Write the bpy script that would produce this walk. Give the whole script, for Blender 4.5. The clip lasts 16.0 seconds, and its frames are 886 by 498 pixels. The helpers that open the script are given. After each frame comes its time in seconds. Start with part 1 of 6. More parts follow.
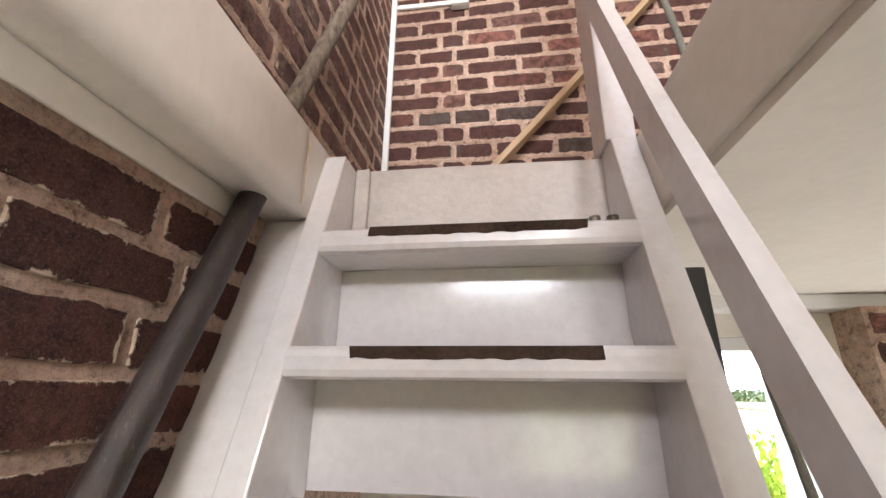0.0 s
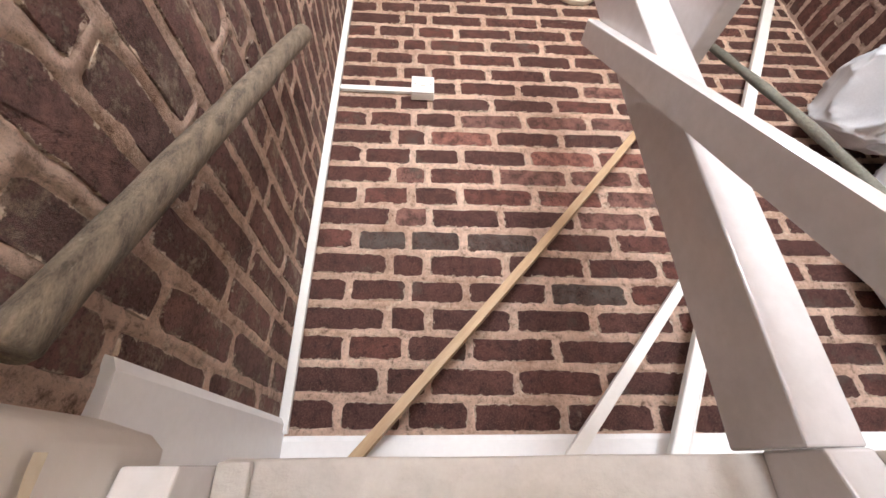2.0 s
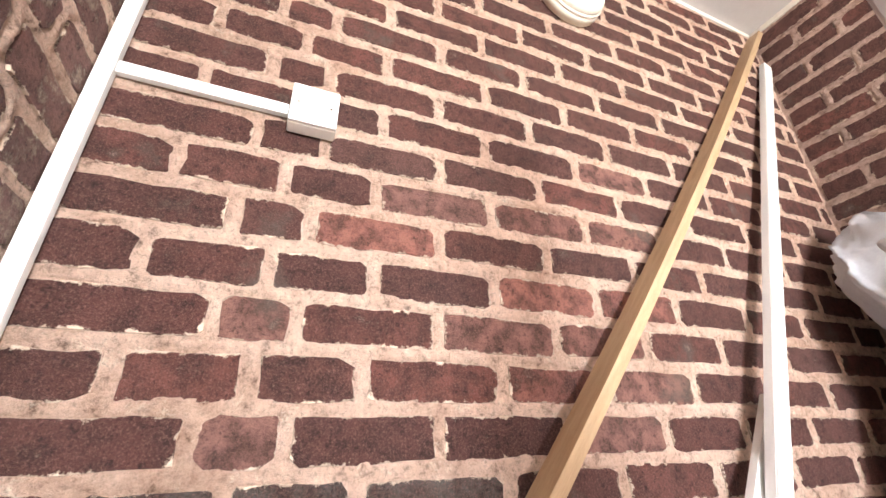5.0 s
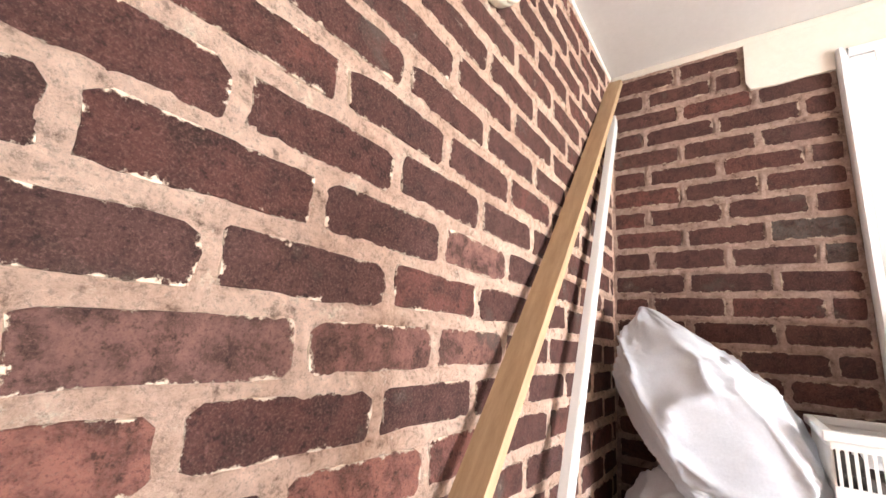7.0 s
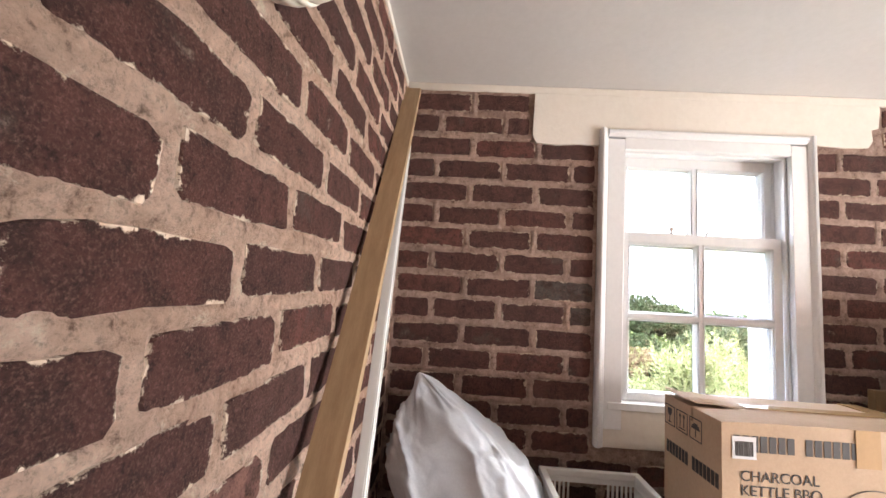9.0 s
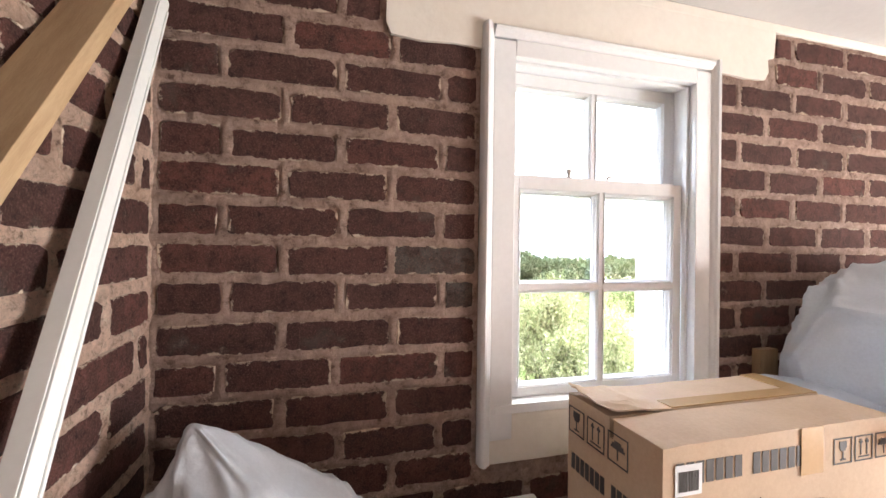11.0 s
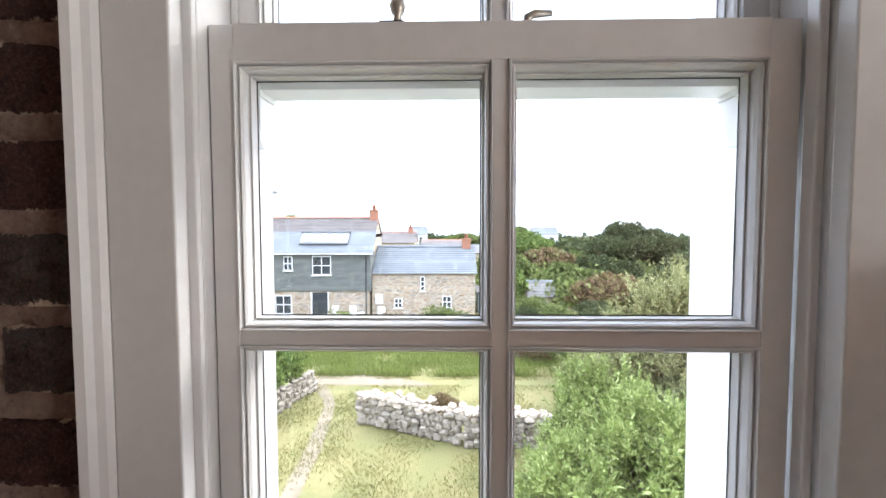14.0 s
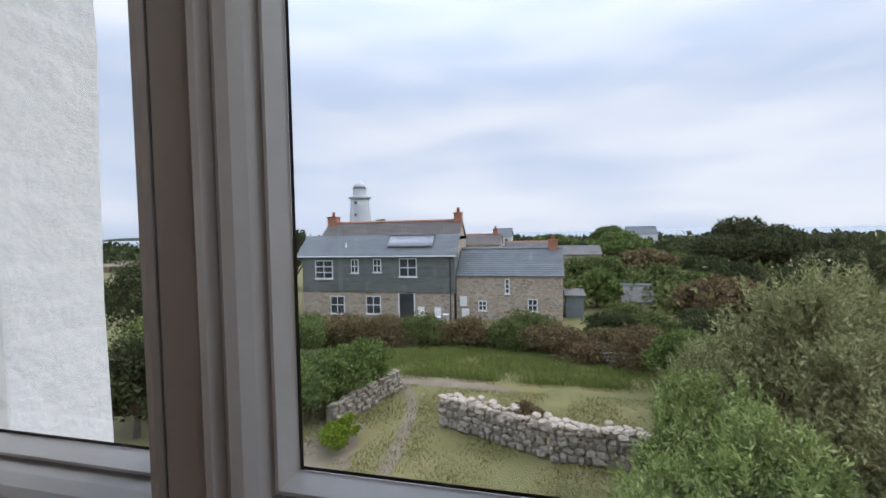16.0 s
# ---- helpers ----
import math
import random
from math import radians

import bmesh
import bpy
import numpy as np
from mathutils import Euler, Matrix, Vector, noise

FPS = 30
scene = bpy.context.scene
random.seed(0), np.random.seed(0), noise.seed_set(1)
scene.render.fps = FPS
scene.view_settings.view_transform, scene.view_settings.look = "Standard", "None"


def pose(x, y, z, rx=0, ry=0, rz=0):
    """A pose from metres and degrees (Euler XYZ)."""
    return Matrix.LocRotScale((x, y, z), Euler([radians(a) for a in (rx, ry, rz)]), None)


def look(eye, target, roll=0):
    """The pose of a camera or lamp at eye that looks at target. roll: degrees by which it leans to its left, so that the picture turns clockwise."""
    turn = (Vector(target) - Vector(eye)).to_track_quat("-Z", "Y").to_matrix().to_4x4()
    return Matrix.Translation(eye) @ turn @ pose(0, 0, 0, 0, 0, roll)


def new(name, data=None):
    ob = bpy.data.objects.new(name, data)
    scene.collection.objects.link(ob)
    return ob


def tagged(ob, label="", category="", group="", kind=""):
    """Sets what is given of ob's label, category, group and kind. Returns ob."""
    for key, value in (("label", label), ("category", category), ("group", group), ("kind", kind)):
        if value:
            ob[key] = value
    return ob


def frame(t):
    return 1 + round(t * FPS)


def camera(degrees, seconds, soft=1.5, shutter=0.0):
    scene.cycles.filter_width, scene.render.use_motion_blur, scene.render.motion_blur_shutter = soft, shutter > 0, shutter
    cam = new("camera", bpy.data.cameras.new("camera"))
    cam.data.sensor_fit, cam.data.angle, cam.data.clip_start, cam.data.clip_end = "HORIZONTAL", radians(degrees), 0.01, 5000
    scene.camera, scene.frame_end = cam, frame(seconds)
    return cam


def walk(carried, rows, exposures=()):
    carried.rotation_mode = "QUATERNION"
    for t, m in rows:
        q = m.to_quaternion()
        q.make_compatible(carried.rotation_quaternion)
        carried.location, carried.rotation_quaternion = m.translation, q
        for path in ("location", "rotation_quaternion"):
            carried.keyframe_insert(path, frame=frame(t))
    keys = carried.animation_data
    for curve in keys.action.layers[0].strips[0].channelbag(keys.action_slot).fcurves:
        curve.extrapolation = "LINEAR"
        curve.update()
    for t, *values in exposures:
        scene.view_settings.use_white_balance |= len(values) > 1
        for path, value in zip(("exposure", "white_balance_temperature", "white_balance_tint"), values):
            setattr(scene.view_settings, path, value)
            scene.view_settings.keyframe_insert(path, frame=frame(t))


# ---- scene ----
import collections

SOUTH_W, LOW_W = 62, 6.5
EXPOSURES = [(0, 1.42), (0.7, 1.4), (1.5, 1.5), (2.2, 1.7), (3, 2.2), (6.5, 2.25), (7.5, 2.1), (9, 1.42), (11.5, 1.4), (12.5, 1.2), (13.5, 0.45), (14.5, -0.75), (15, -1.4), (15.5, -1.75), (16, -1.93)]
cam = camera(94.5, 16.0)
PATH = [
    (0, (0.023, -0.048, -0.492), (-0.223, 1.86, 0.155), 0.6),
    (0.5, (-0.03, 0.059, -0.412), (-0.093, 1.906, 0.429), 0.9),
    (1, (-0.059, 0.182, -0.271), (-0.028, 1.991, 0.649), 1.1),
    (1.5, (-0.082, 0.27, -0.14), (0.048, 2.053, 0.822), 0.1),
    (2, (-0.112, 0.337, 0.006), (0.024, 2.128, 0.953), -0.7),
    (2.5, (-0.126, 0.43, 0.137), (0.035, 2.194, 1.132), -1.2),
    (3, (-0.138, 0.516, 0.295), (0.088, 2.236, 1.348), -1.8),
    (3.5, (-0.146, 0.592, 0.429), (0.171, 2.3, 1.478), -2.5),
    (6, (-0.076, 0.935, 0.917), (1.045, 2.524, 1.502), 2.2),
    (6.5, (-0.063, 1.006, 1.035), (1.3, 2.436, 1.505), 3.3),
    (7, (-0.01, 1.057, 1.179), (1.579, 2.239, 1.626), 4.3),
    (7.5, (0.057, 1.105, 1.277), (1.8, 2.042, 1.727), 5.0),
    (8, (0.086, 1.145, 1.381), (1.972, 1.784, 1.776), 5.2),
    (8.5, (0.148, 1.221, 1.454), (2.123, 1.569, 1.773), 4.6),
    (9, (0.224, 1.224, 1.602), (2.241, 1.322, 1.81), 3.5),
    (11.5, (0.843, 0.997, 1.653), (2.793, 0.429, 1.657), 0.6),
    (12, (0.93, 0.812, 1.652), (2.891, 0.281, 1.657), 0.2),
    (12.5, (1.025, 0.693, 1.66), (3.0, 0.23, 1.594), 0.1),
    (13, (1.167, 0.594, 1.663), (3.172, 0.284, 1.592), 0.0),
    (13.5, (1.267, 0.518, 1.664), (3.291, 0.373, 1.571), 0.0),
    (14, (1.345, 0.407, 1.663), (3.373, 0.445, 1.568), -0.1),
    (14.5, (1.436, 0.346, 1.666), (3.454, 0.546, 1.575), -0.3),
    (15, (1.522, 0.316, 1.665), (3.526, 0.628, 1.583), -0.9),
    (15.5, (1.599, 0.2825, 1.655), (3.589, 0.678, 1.579), -1.1),
    (16, (1.655, 0.265, 1.649), (3.633, 0.725, 1.568), -1.1),
]
walk(cam, [(t, look(e, a, r)) for t, e, a, r in PATH], EXPOSURES)

# ---- world and light ----
world = bpy.data.worlds.new("overcast_sky")
scene.world = world
world.use_nodes = True
wn, wl = world.node_tree.nodes, world.node_tree.links
wn.clear()
sky = wn.new("ShaderNodeTexSky")
sky.sky_type, sky.sun_disc = "NISHITA", False
sky.sun_elevation, sky.sun_rotation = radians(36), radians(157)
w_co = wn.new("ShaderNodeTexCoord")
w_map = wn.new("ShaderNodeMapping")
w_map.inputs["Scale"].default_value = (1.2, 1.2, 6.0)
w_noise = wn.new("ShaderNodeTexNoise")
w_noise.inputs["Scale"].default_value, w_noise.inputs["Detail"].default_value = 1.6, 6
w_ramp = wn.new("ShaderNodeValToRGB")
w_ramp.color_ramp.elements[0].position, w_ramp.color_ramp.elements[0].color = 0.36, (21.5, 25.5, 33.5, 1)
w_ramp.color_ramp.elements[1].position, w_ramp.color_ramp.elements[1].color = 0.62, (31, 33, 37.5, 1)
w_mix = wn.new("ShaderNodeMix")
w_mix.data_type = "RGBA"
w_mix.inputs[0].default_value = 0.86
w_bg = wn.new("ShaderNodeBackground")
w_bg.inputs["Strength"].default_value = 0.15
w_out = wn.new("ShaderNodeOutputWorld")
wl.new(w_co.outputs["Generated"], w_map.inputs["Vector"])
wl.new(w_map.outputs[0], w_noise.inputs["Vector"])
wl.new(w_noise.outputs[0], w_ramp.inputs[0])
wl.new(sky.outputs[0], w_mix.inputs[6])
wl.new(w_ramp.outputs[0], w_mix.inputs[7])
w_sep = wn.new("ShaderNodeSeparateXYZ")
w_up = wn.new("ShaderNodeMapRange")
w_up.interpolation_type = "SMOOTHSTEP"
w_up.inputs[1].default_value, w_up.inputs[2].default_value, w_up.inputs[3].default_value, w_up.inputs[4].default_value = 0.25, 0.95, 1.0, 2.6
w_gain = wn.new("ShaderNodeVectorMath")
w_gain.operation = "SCALE"
wl.new(w_co.outputs["Generated"], w_sep.inputs[0])
wl.new(w_sep.outputs["Z"], w_up.inputs[0])
wl.new(w_mix.outputs[2], w_gain.inputs[0])
wl.new(w_up.outputs[0], w_gain.inputs["Scale"])
wl.new(w_gain.outputs[0], w_bg.inputs[0])
wl.new(w_bg.outputs[0], w_out.inputs[0])

sun = new("sun", bpy.data.lights.new("sun", "SUN"))
sun.data.energy, sun.data.angle, sun.data.color = 5.0, radians(30), (1.0, 0.95, 0.88)
sun.matrix_world = look((25, -60, 48), (0, 0, 0))

# daylight of an assumed, unseen window in the south wall
south_lamp = new("unseen_south_window_light", bpy.data.lights.new("unseen_south_window_light", "AREA"))
south_lamp.data.shape, south_lamp.data.size, south_lamp.data.size_y = "RECTANGLE", 1.1, 1.2
south_lamp.data.energy, south_lamp.data.color = SOUTH_W, (1.0, 1.0, 1.02)
south_lamp.matrix_world = look((0.15, -2.48, 1.08), (0.5, 1.0, 0.5))
# added fill lamp that brightens the lower room's ceiling
low_fill = new("lower_room_fill_light", bpy.data.lights.new("lower_room_fill_light", "AREA"))
low_fill.data.shape, low_fill.data.size, low_fill.data.size_y = "RECTANGLE", 0.7, 0.9
low_fill.data.energy, low_fill.data.color = LOW_W, (1.0, 0.99, 1.0)
low_fill.matrix_world = look((1.70, 1.02, -1.25), (0.3, 0.85, -0.6))


# ---- materials ----
def material(name, rough=0.6, metal=0.0, spec=0.5):
    m = bpy.data.materials.new(name)
    m.use_nodes = True
    n, l = m.node_tree.nodes, m.node_tree.links
    b = n["Principled BSDF"]
    b.inputs["Roughness"].default_value, b.inputs["Metallic"].default_value = rough, metal
    b.inputs["Specular IOR Level"].default_value = spec
    return m, n, l, b


def coords(n, l, scale=(1, 1, 1), world_space=False):
    """Object or world coordinates in metres, stretched."""
    mp = n.new("ShaderNodeMapping")
    mp.inputs["Scale"].default_value = scale
    if world_space:
        l.new(n.new("ShaderNodeNewGeometry").outputs["Position"], mp.inputs["Vector"])
    else:
        l.new(n.new("ShaderNodeTexCoord").outputs["Object"], mp.inputs["Vector"])
    return mp.outputs[0]


def noise_node(n, l, vec, scale, detail=4, rough=0.55):
    t = n.new("ShaderNodeTexNoise")
    t.inputs["Scale"].default_value, t.inputs["Detail"].default_value, t.inputs["Roughness"].default_value = scale, detail, rough
    l.new(vec, t.inputs["Vector"])
    return t.outputs[0]


def ramp(n, l, fac, *stops):
    r = n.new("ShaderNodeValToRGB")
    e = r.color_ramp.elements
    while len(e) < len(stops):
        e.new(0.5)
    for k, (p, c) in zip(e, stops):
        k.position, k.color = p, (*c, 1)
    l.new(fac, r.inputs[0])
    return r.outputs[0]


def mixed(n, l, fac, a, b, how="MIX"):
    m = n.new("ShaderNodeMix")
    m.data_type, m.blend_type = "RGBA", how
    for socket, v in ((m.inputs[0], fac), (m.inputs[6], a), (m.inputs[7], b)):
        if isinstance(v, (int, float)):
            socket.default_value = v
        elif isinstance(v, tuple):
            socket.default_value = (*v, 1)
        else:
            l.new(v, socket)
    return m.outputs[2]


def bumped(n, l, b, height, strength=0.4, dist=0.004):
    k = n.new("ShaderNodeBump")
    k.inputs["Strength"].default_value, k.inputs["Distance"].default_value = strength, dist
    l.new(height, k.inputs["Height"])
    l.new(k.outputs[0], b.inputs["Normal"])


def surface(name, dark, light, rough=0.6, coarse=3.0, fine=60.0, bump=0.3, dist=0.003, stretch=(1, 1, 1), stain=None, stain_amount=0.3,
            world_space=False, spec=0.5, metal=0.0):
    """Two scales of mottling between two colours, an optional stain colour and a fine relief."""
    m, n, l, b = material(name, rough, metal, spec)
    v = coords(n, l, stretch, world_space)
    big, small = noise_node(n, l, v, coarse), noise_node(n, l, v, fine, 6, 0.65)
    col = ramp(n, l, mixed(n, l, 0.4, big, small), (0.34, dark), (0.66, light))
    if stain:
        spots = ramp(n, l, noise_node(n, l, v, coarse * 2.3, 8, 0.7), (0.60, (0, 0, 0)), (0.74, (1, 1, 1)))
        f = n.new("ShaderNodeMath")
        f.operation = "MULTIPLY"
        f.inputs[1].default_value = stain_amount
        l.new(spots, f.inputs[0])
        col = mixed(n, l, f.outputs[0], col, stain)
    l.new(col, b.inputs["Base Color"])
    bumped(n, l, b, small, bump, dist)
    return m


def brick_material(name, tones, speck=(0.32, 0.17, 0.14), limey=0.62):
    """Old hand-made brick: tone from brick to brick, grainy face, mortar smeared raggedly over its edges."""
    m, n, l, b = material(name, 0.9, 0, 0.25)
    v = coords(n, l, world_space=True)
    info = n.new("ShaderNodeObjectInfo")
    base = ramp(n, l, info.outputs["Random"], *[(i / (len(tones) - 1), t) for i, t in enumerate(tones)])
    mid = noise_node(n, l, v, 26, 6, 0.65)
    fine = noise_node(n, l, v, 330, 5, 0.75)
    col = mixed(n, l, ramp(n, l, mid, (0.40, (0, 0, 0)), (0.62, (0.85, 0.85, 0.85))), base, (0.06, 0.030, 0.026))
    col = mixed(n, l, ramp(n, l, fine, (0.50, (0, 0, 0)), (0.66, (0.5, 0.5, 0.5))), col, speck)
    col = mixed(n, l, ramp(n, l, noise_node(n, l, v, 75, 7, 0.75), (0.34, (0.8, 0.8, 0.8)), (0.46, (0, 0, 0))), col, (0.03, 0.016, 0.014))
    grain = noise_node(n, l, v, 240, 4, 0.7)
    col = mixed(n, l, ramp(n, l, grain, (0.34, (0.45, 0.45, 0.45)), (0.48, (0, 0, 0))), col, (0.022, 0.012, 0.011))
    col = mixed(n, l, ramp(n, l, grain, (0.56, (0, 0, 0)), (0.72, (0.28, 0.28, 0.28))), col, speck)
    grey = noise_node(n, l, v, 6.5, 4, 0.6)
    col = mixed(n, l, ramp(n, l, grey, (0.62, (0, 0, 0)), (0.72, (0.55, 0.55, 0.55))), col, (0.15, 0.12, 0.10))
    # distance from the brick's edge, from its own extent
    gen = n.new("ShaderNodeTexCoord").outputs["Generated"]
    sep = n.new("ShaderNodeSeparateXYZ")
    l.new(gen, sep.inputs[0])

    def calc(how, a, c):
        k = n.new("ShaderNodeMath")
        k.operation = how
        for s, x in ((k.inputs[0], a), (k.inputs[1], c)):
            if isinstance(x, (int, float)):
                s.default_value = x
            else:
                l.new(x, s)
        return k.outputs[0]

    def rim(socket, half):
        return calc("MULTIPLY", calc("SUBTRACT", 0.5, calc("ABSOLUTE", calc("SUBTRACT", socket, 0.5), 0)), half)

    d = calc("MINIMUM", rim(sep.outputs["X"], 0.17), rim(sep.outputs["Z"], 0.068))
    ragged = calc("MULTIPLY", calc("SUBTRACT", noise_node(n, l, v, 34, 9, 0.75), 0.40), 0.042)
    over = calc("MULTIPLY", calc("SUBTRACT", ragged, d), 700)
    lime = ramp(n, l, noise_node(n, l, v, 60, 6, 0.7), (0.3, (0.38, 0.28, 0.21)), (0.7, (0.66, 0.53, 0.42)))
    clamp = n.new("ShaderNodeClamp")
    l.new(over, clamp.inputs[0])
    smear = ramp(n, l, noise_node(n, l, v, 13, 10, 0.8), (limey, (0, 0, 0)), (limey + 0.1, (0.6, 0.6, 0.6)))
    col = mixed(n, l, smear, col, lime)
    col = mixed(n, l, clamp.outputs[0], col, lime)
    l.new(col, b.inputs["Base Color"])
    bumped(n, l, b, mixed(n, l, clamp.outputs[0], mixed(n, l, 0.55, mixed(n, l, 0.5, mid, noise_node(n, l, v, 140, 4, 0.7)), fine), (0.62, 0.62, 0.62)), 1.0, 0.014)
    return m


def mortar_material(name, dark, light):
    m, n, l, b = material(name, 0.92, 0, 0.25)
    v = coords(n, l, world_space=True)
    a, c, f = noise_node(n, l, v, 4.5, 5, 0.6), noise_node(n, l, v, 38, 8, 0.75), noise_node(n, l, v, 260, 6, 0.75)
    col = ramp(n, l, mixed(n, l, 0.55, a, c), (0.36, dark), (0.62, light))
    pits = ramp(n, l, c, (0.33, (0.85, 0.85, 0.85)), (0.44, (0, 0, 0)))
    col = mixed(n, l, pits, col, (0.13, 0.075, 0.055))
    col = mixed(n, l, ramp(n, l, noise_node(n, l, v, 21, 9, 0.8), (0.56, (0, 0, 0)), (0.66, (0.8, 0.8, 0.8))), col, tuple(min(0.92, x * 1.18) for x in light))
    grit = noise_node(n, l, v, 110, 5, 0.8)
    col = mixed(n, l, ramp(n, l, grit, (0.36, (0.55, 0.55, 0.55)), (0.47, (0, 0, 0))), col, (0.26, 0.18, 0.135))
    col = mixed(n, l, ramp(n, l, f, (0.54, (0, 0, 0)), (0.70, (0.45, 0.45, 0.45))), col, (0.30, 0.21, 0.15))
    l.new(col, b.inputs["Base Color"])
    bumped(n, l, b, mixed(n, l, 0.35, c, f), 1.0, 0.026)
    return m


BRICK = brick_material("old_red_brick", [(0.10, 0.044, 0.038), (0.14, 0.056, 0.047), (0.11, 0.050, 0.044), (0.19, 0.072, 0.058), (0.125, 0.061, 0.053), (0.105, 0.045, 0.040)])
# more lime smear; brick tones also raised for light on the west wall
BRICK_LIMEY_BRIGHT = brick_material("brightened_limey_brick", [(0.18, 0.095, 0.085), (0.25, 0.125, 0.105), (0.22, 0.125, 0.11), (0.29, 0.15, 0.13)], limey=0.51)
BRICK_PINK = brick_material("pale_pink_brick", [(0.40, 0.17, 0.13), (0.34, 0.14, 0.11)])
BRICK_ROSE = brick_material("worn_rose_brick", [(0.27, 0.125, 0.10), (0.32, 0.16, 0.13), (0.25, 0.13, 0.11)])
BRICK_GREY = brick_material("grey_burnt_brick", [(0.13, 0.115, 0.10), (0.10, 0.085, 0.075)])
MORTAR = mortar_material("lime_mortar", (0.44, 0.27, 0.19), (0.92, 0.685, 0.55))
# darker, browner mortar for the east wall
MORTAR_BROWN = mortar_material("darker_brown_mortar", (0.24, 0.15, 0.12), (0.64, 0.465, 0.385))
GLOSS = surface("white_gloss_paint", (0.53, 0.50, 0.495), (0.66, 0.63, 0.625), 0.13, 2.5, 45, 0.12, 0.002, stain=(0.40, 0.34, 0.28), stain_amount=0.4)
SATIN = surface("white_satin_paint", (0.73, 0.735, 0.74), (0.82, 0.825, 0.83), 0.32, 3, 60, 0.12, 0.002, stain=(0.6, 0.56, 0.5), stain_amount=0.15)
PLASTER = surface("cream_plaster", (0.67, 0.62, 0.55), (0.77, 0.73, 0.66), 0.75, 2.2, 40, 0.35, 0.004, stain=(0.55, 0.45, 0.30), stain_amount=0.2)
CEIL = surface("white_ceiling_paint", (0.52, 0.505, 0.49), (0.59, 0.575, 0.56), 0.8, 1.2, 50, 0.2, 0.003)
EDGE = surface("worn_cream_edge_paint", (0.40, 0.36, 0.33), (0.54, 0.50, 0.465), 0.42, 5, 60, 0.5, 0.004, stain=(0.30, 0.24, 0.18), stain_amount=0.45)
STAINED = surface("cream_plaster_with_drips", (0.78, 0.73, 0.66), (0.87, 0.83, 0.77), 0.6, 3, 45, 0.4, 0.004, (1, 1, 0.35), stain=(0.48, 0.32, 0.13), stain_amount=0.55)
# unseen floors, kept pale to bounce light onto the lower walls
FLOORWOOD = surface("pale_bounce_boards", (0.36, 0.31, 0.26), (0.50, 0.45, 0.39), 0.6, 2, 30, 0.3, 0.003, (1, 8, 8))
RENDER = surface("white_rough_render", (0.82, 0.835, 0.85), (0.89, 0.90, 0.91), 0.8, 4, 45, 0.5, 0.010, world_space=True)


# ---- mesh helpers ----
def mesh_of(bm, name, smooth=False):
    bmesh.ops.recalc_face_normals(bm, faces=bm.faces)
    me = bpy.data.meshes.new(name)
    bm.to_mesh(me)
    bm.free()
    if smooth:
        for p in me.polygons:
            p.use_smooth = True
    return me


def thing(name, bm=None, mat=None, label="", category="", group="", kind="", smooth=False, m=None):
    """A top-level thing: a mesh, or an Empty when it has only parts."""
    ob = new(name, mesh_of(bm, name, smooth) if bm else None)
    if mat:
        ob.data.materials.append(mat)
    if m:
        ob.matrix_world = m
    return tagged(ob, label, category, group, kind)


def part(name, bm, mat, parent, label="", smooth=False, m=None):
    """A mesh of its own under a thing or a part."""
    ob = new(name, mesh_of(bm, name, smooth))
    ob.data.materials.append(mat)
    ob.parent = parent
    if m:
        ob.matrix_local = m
    return tagged(ob, label)


def box(bm, lo, hi, bevel=0.0, m=None):
    """An upright box between two corners, with softened edges, added to bm."""
    vs = [bm.verts.new((x, y, z)) for x in (lo[0], hi[0]) for y in (lo[1], hi[1]) for z in (lo[2], hi[2])]
    fs = [bm.faces.new([vs[i] for i in q]) for q in ((0, 1, 3, 2), (4, 6, 7, 5), (0, 4, 5, 1), (2, 3, 7, 6), (0, 2, 6, 4), (1, 5, 7, 3))]
    if bevel:
        r = bmesh.ops.bevel(bm, geom=list({e for f in fs for e in f.edges}), offset=bevel, segments=2, affect="EDGES", profile=0.5)
        vs = list({v for f in r["faces"] for v in f.verts} | {v for v in vs if v.is_valid})
    if m:
        bmesh.ops.transform(bm, matrix=m, verts=[v for v in vs if v.is_valid])
    return bm


def boxed(lo, hi, bevel=0.0):
    return box(bmesh.new(), lo, hi, bevel)


def prism(outline, axis, a, b, bevel=0.0):
    """A closed outline pushed along an axis from a to b. The outline gives the two other coordinates in order."""
    bm = bmesh.new()

    def spot(p, d):
        c = list(p)
        c.insert(axis, d)
        return c

    lo, hi = [bm.verts.new(spot(p, a)) for p in outline], [bm.verts.new(spot(p, b)) for p in outline]
    bm.faces.new(lo)
    bm.faces.new(hi[::-1])
    for i in range(len(lo)):
        j = (i + 1) % len(lo)
        bm.faces.new((lo[i], hi[i], hi[j], lo[j]))
    if bevel:
        bmesh.ops.bevel(bm, geom=bm.edges[:], offset=bevel, segments=2, affect="EDGES", profile=0.5)
    return bm


def tube(bm, points, radii, sides=10, wobble=0.0):
    """A round bar through points; radii one for each point."""
    rings, rnd = [], random.Random(len(points) * 7 + sides)
    for i, p in enumerate(points):
        p = Vector(p)
        d = (Vector(points[min(i + 1, len(points) - 1)]) - Vector(points[max(i - 1, 0)])).normalized()
        u = d.cross(Vector((0.31, 0.2, 0.93))).normalized()
        w = d.cross(u)
        rings.append([bm.verts.new(p + (u * math.cos(k * math.tau / sides) + w * math.sin(k * math.tau / sides)) * radii[i] * (1 + rnd.uniform(-wobble, wobble))) for k in range(sides)])
    for r, s in zip(rings, rings[1:]):
        for k in range(sides):
            bm.faces.new((r[k], r[(k + 1) % sides], s[(k + 1) % sides], s[k]))
    bm.faces.new(rings[0][::-1])
    bm.faces.new(rings[-1])
    return bm


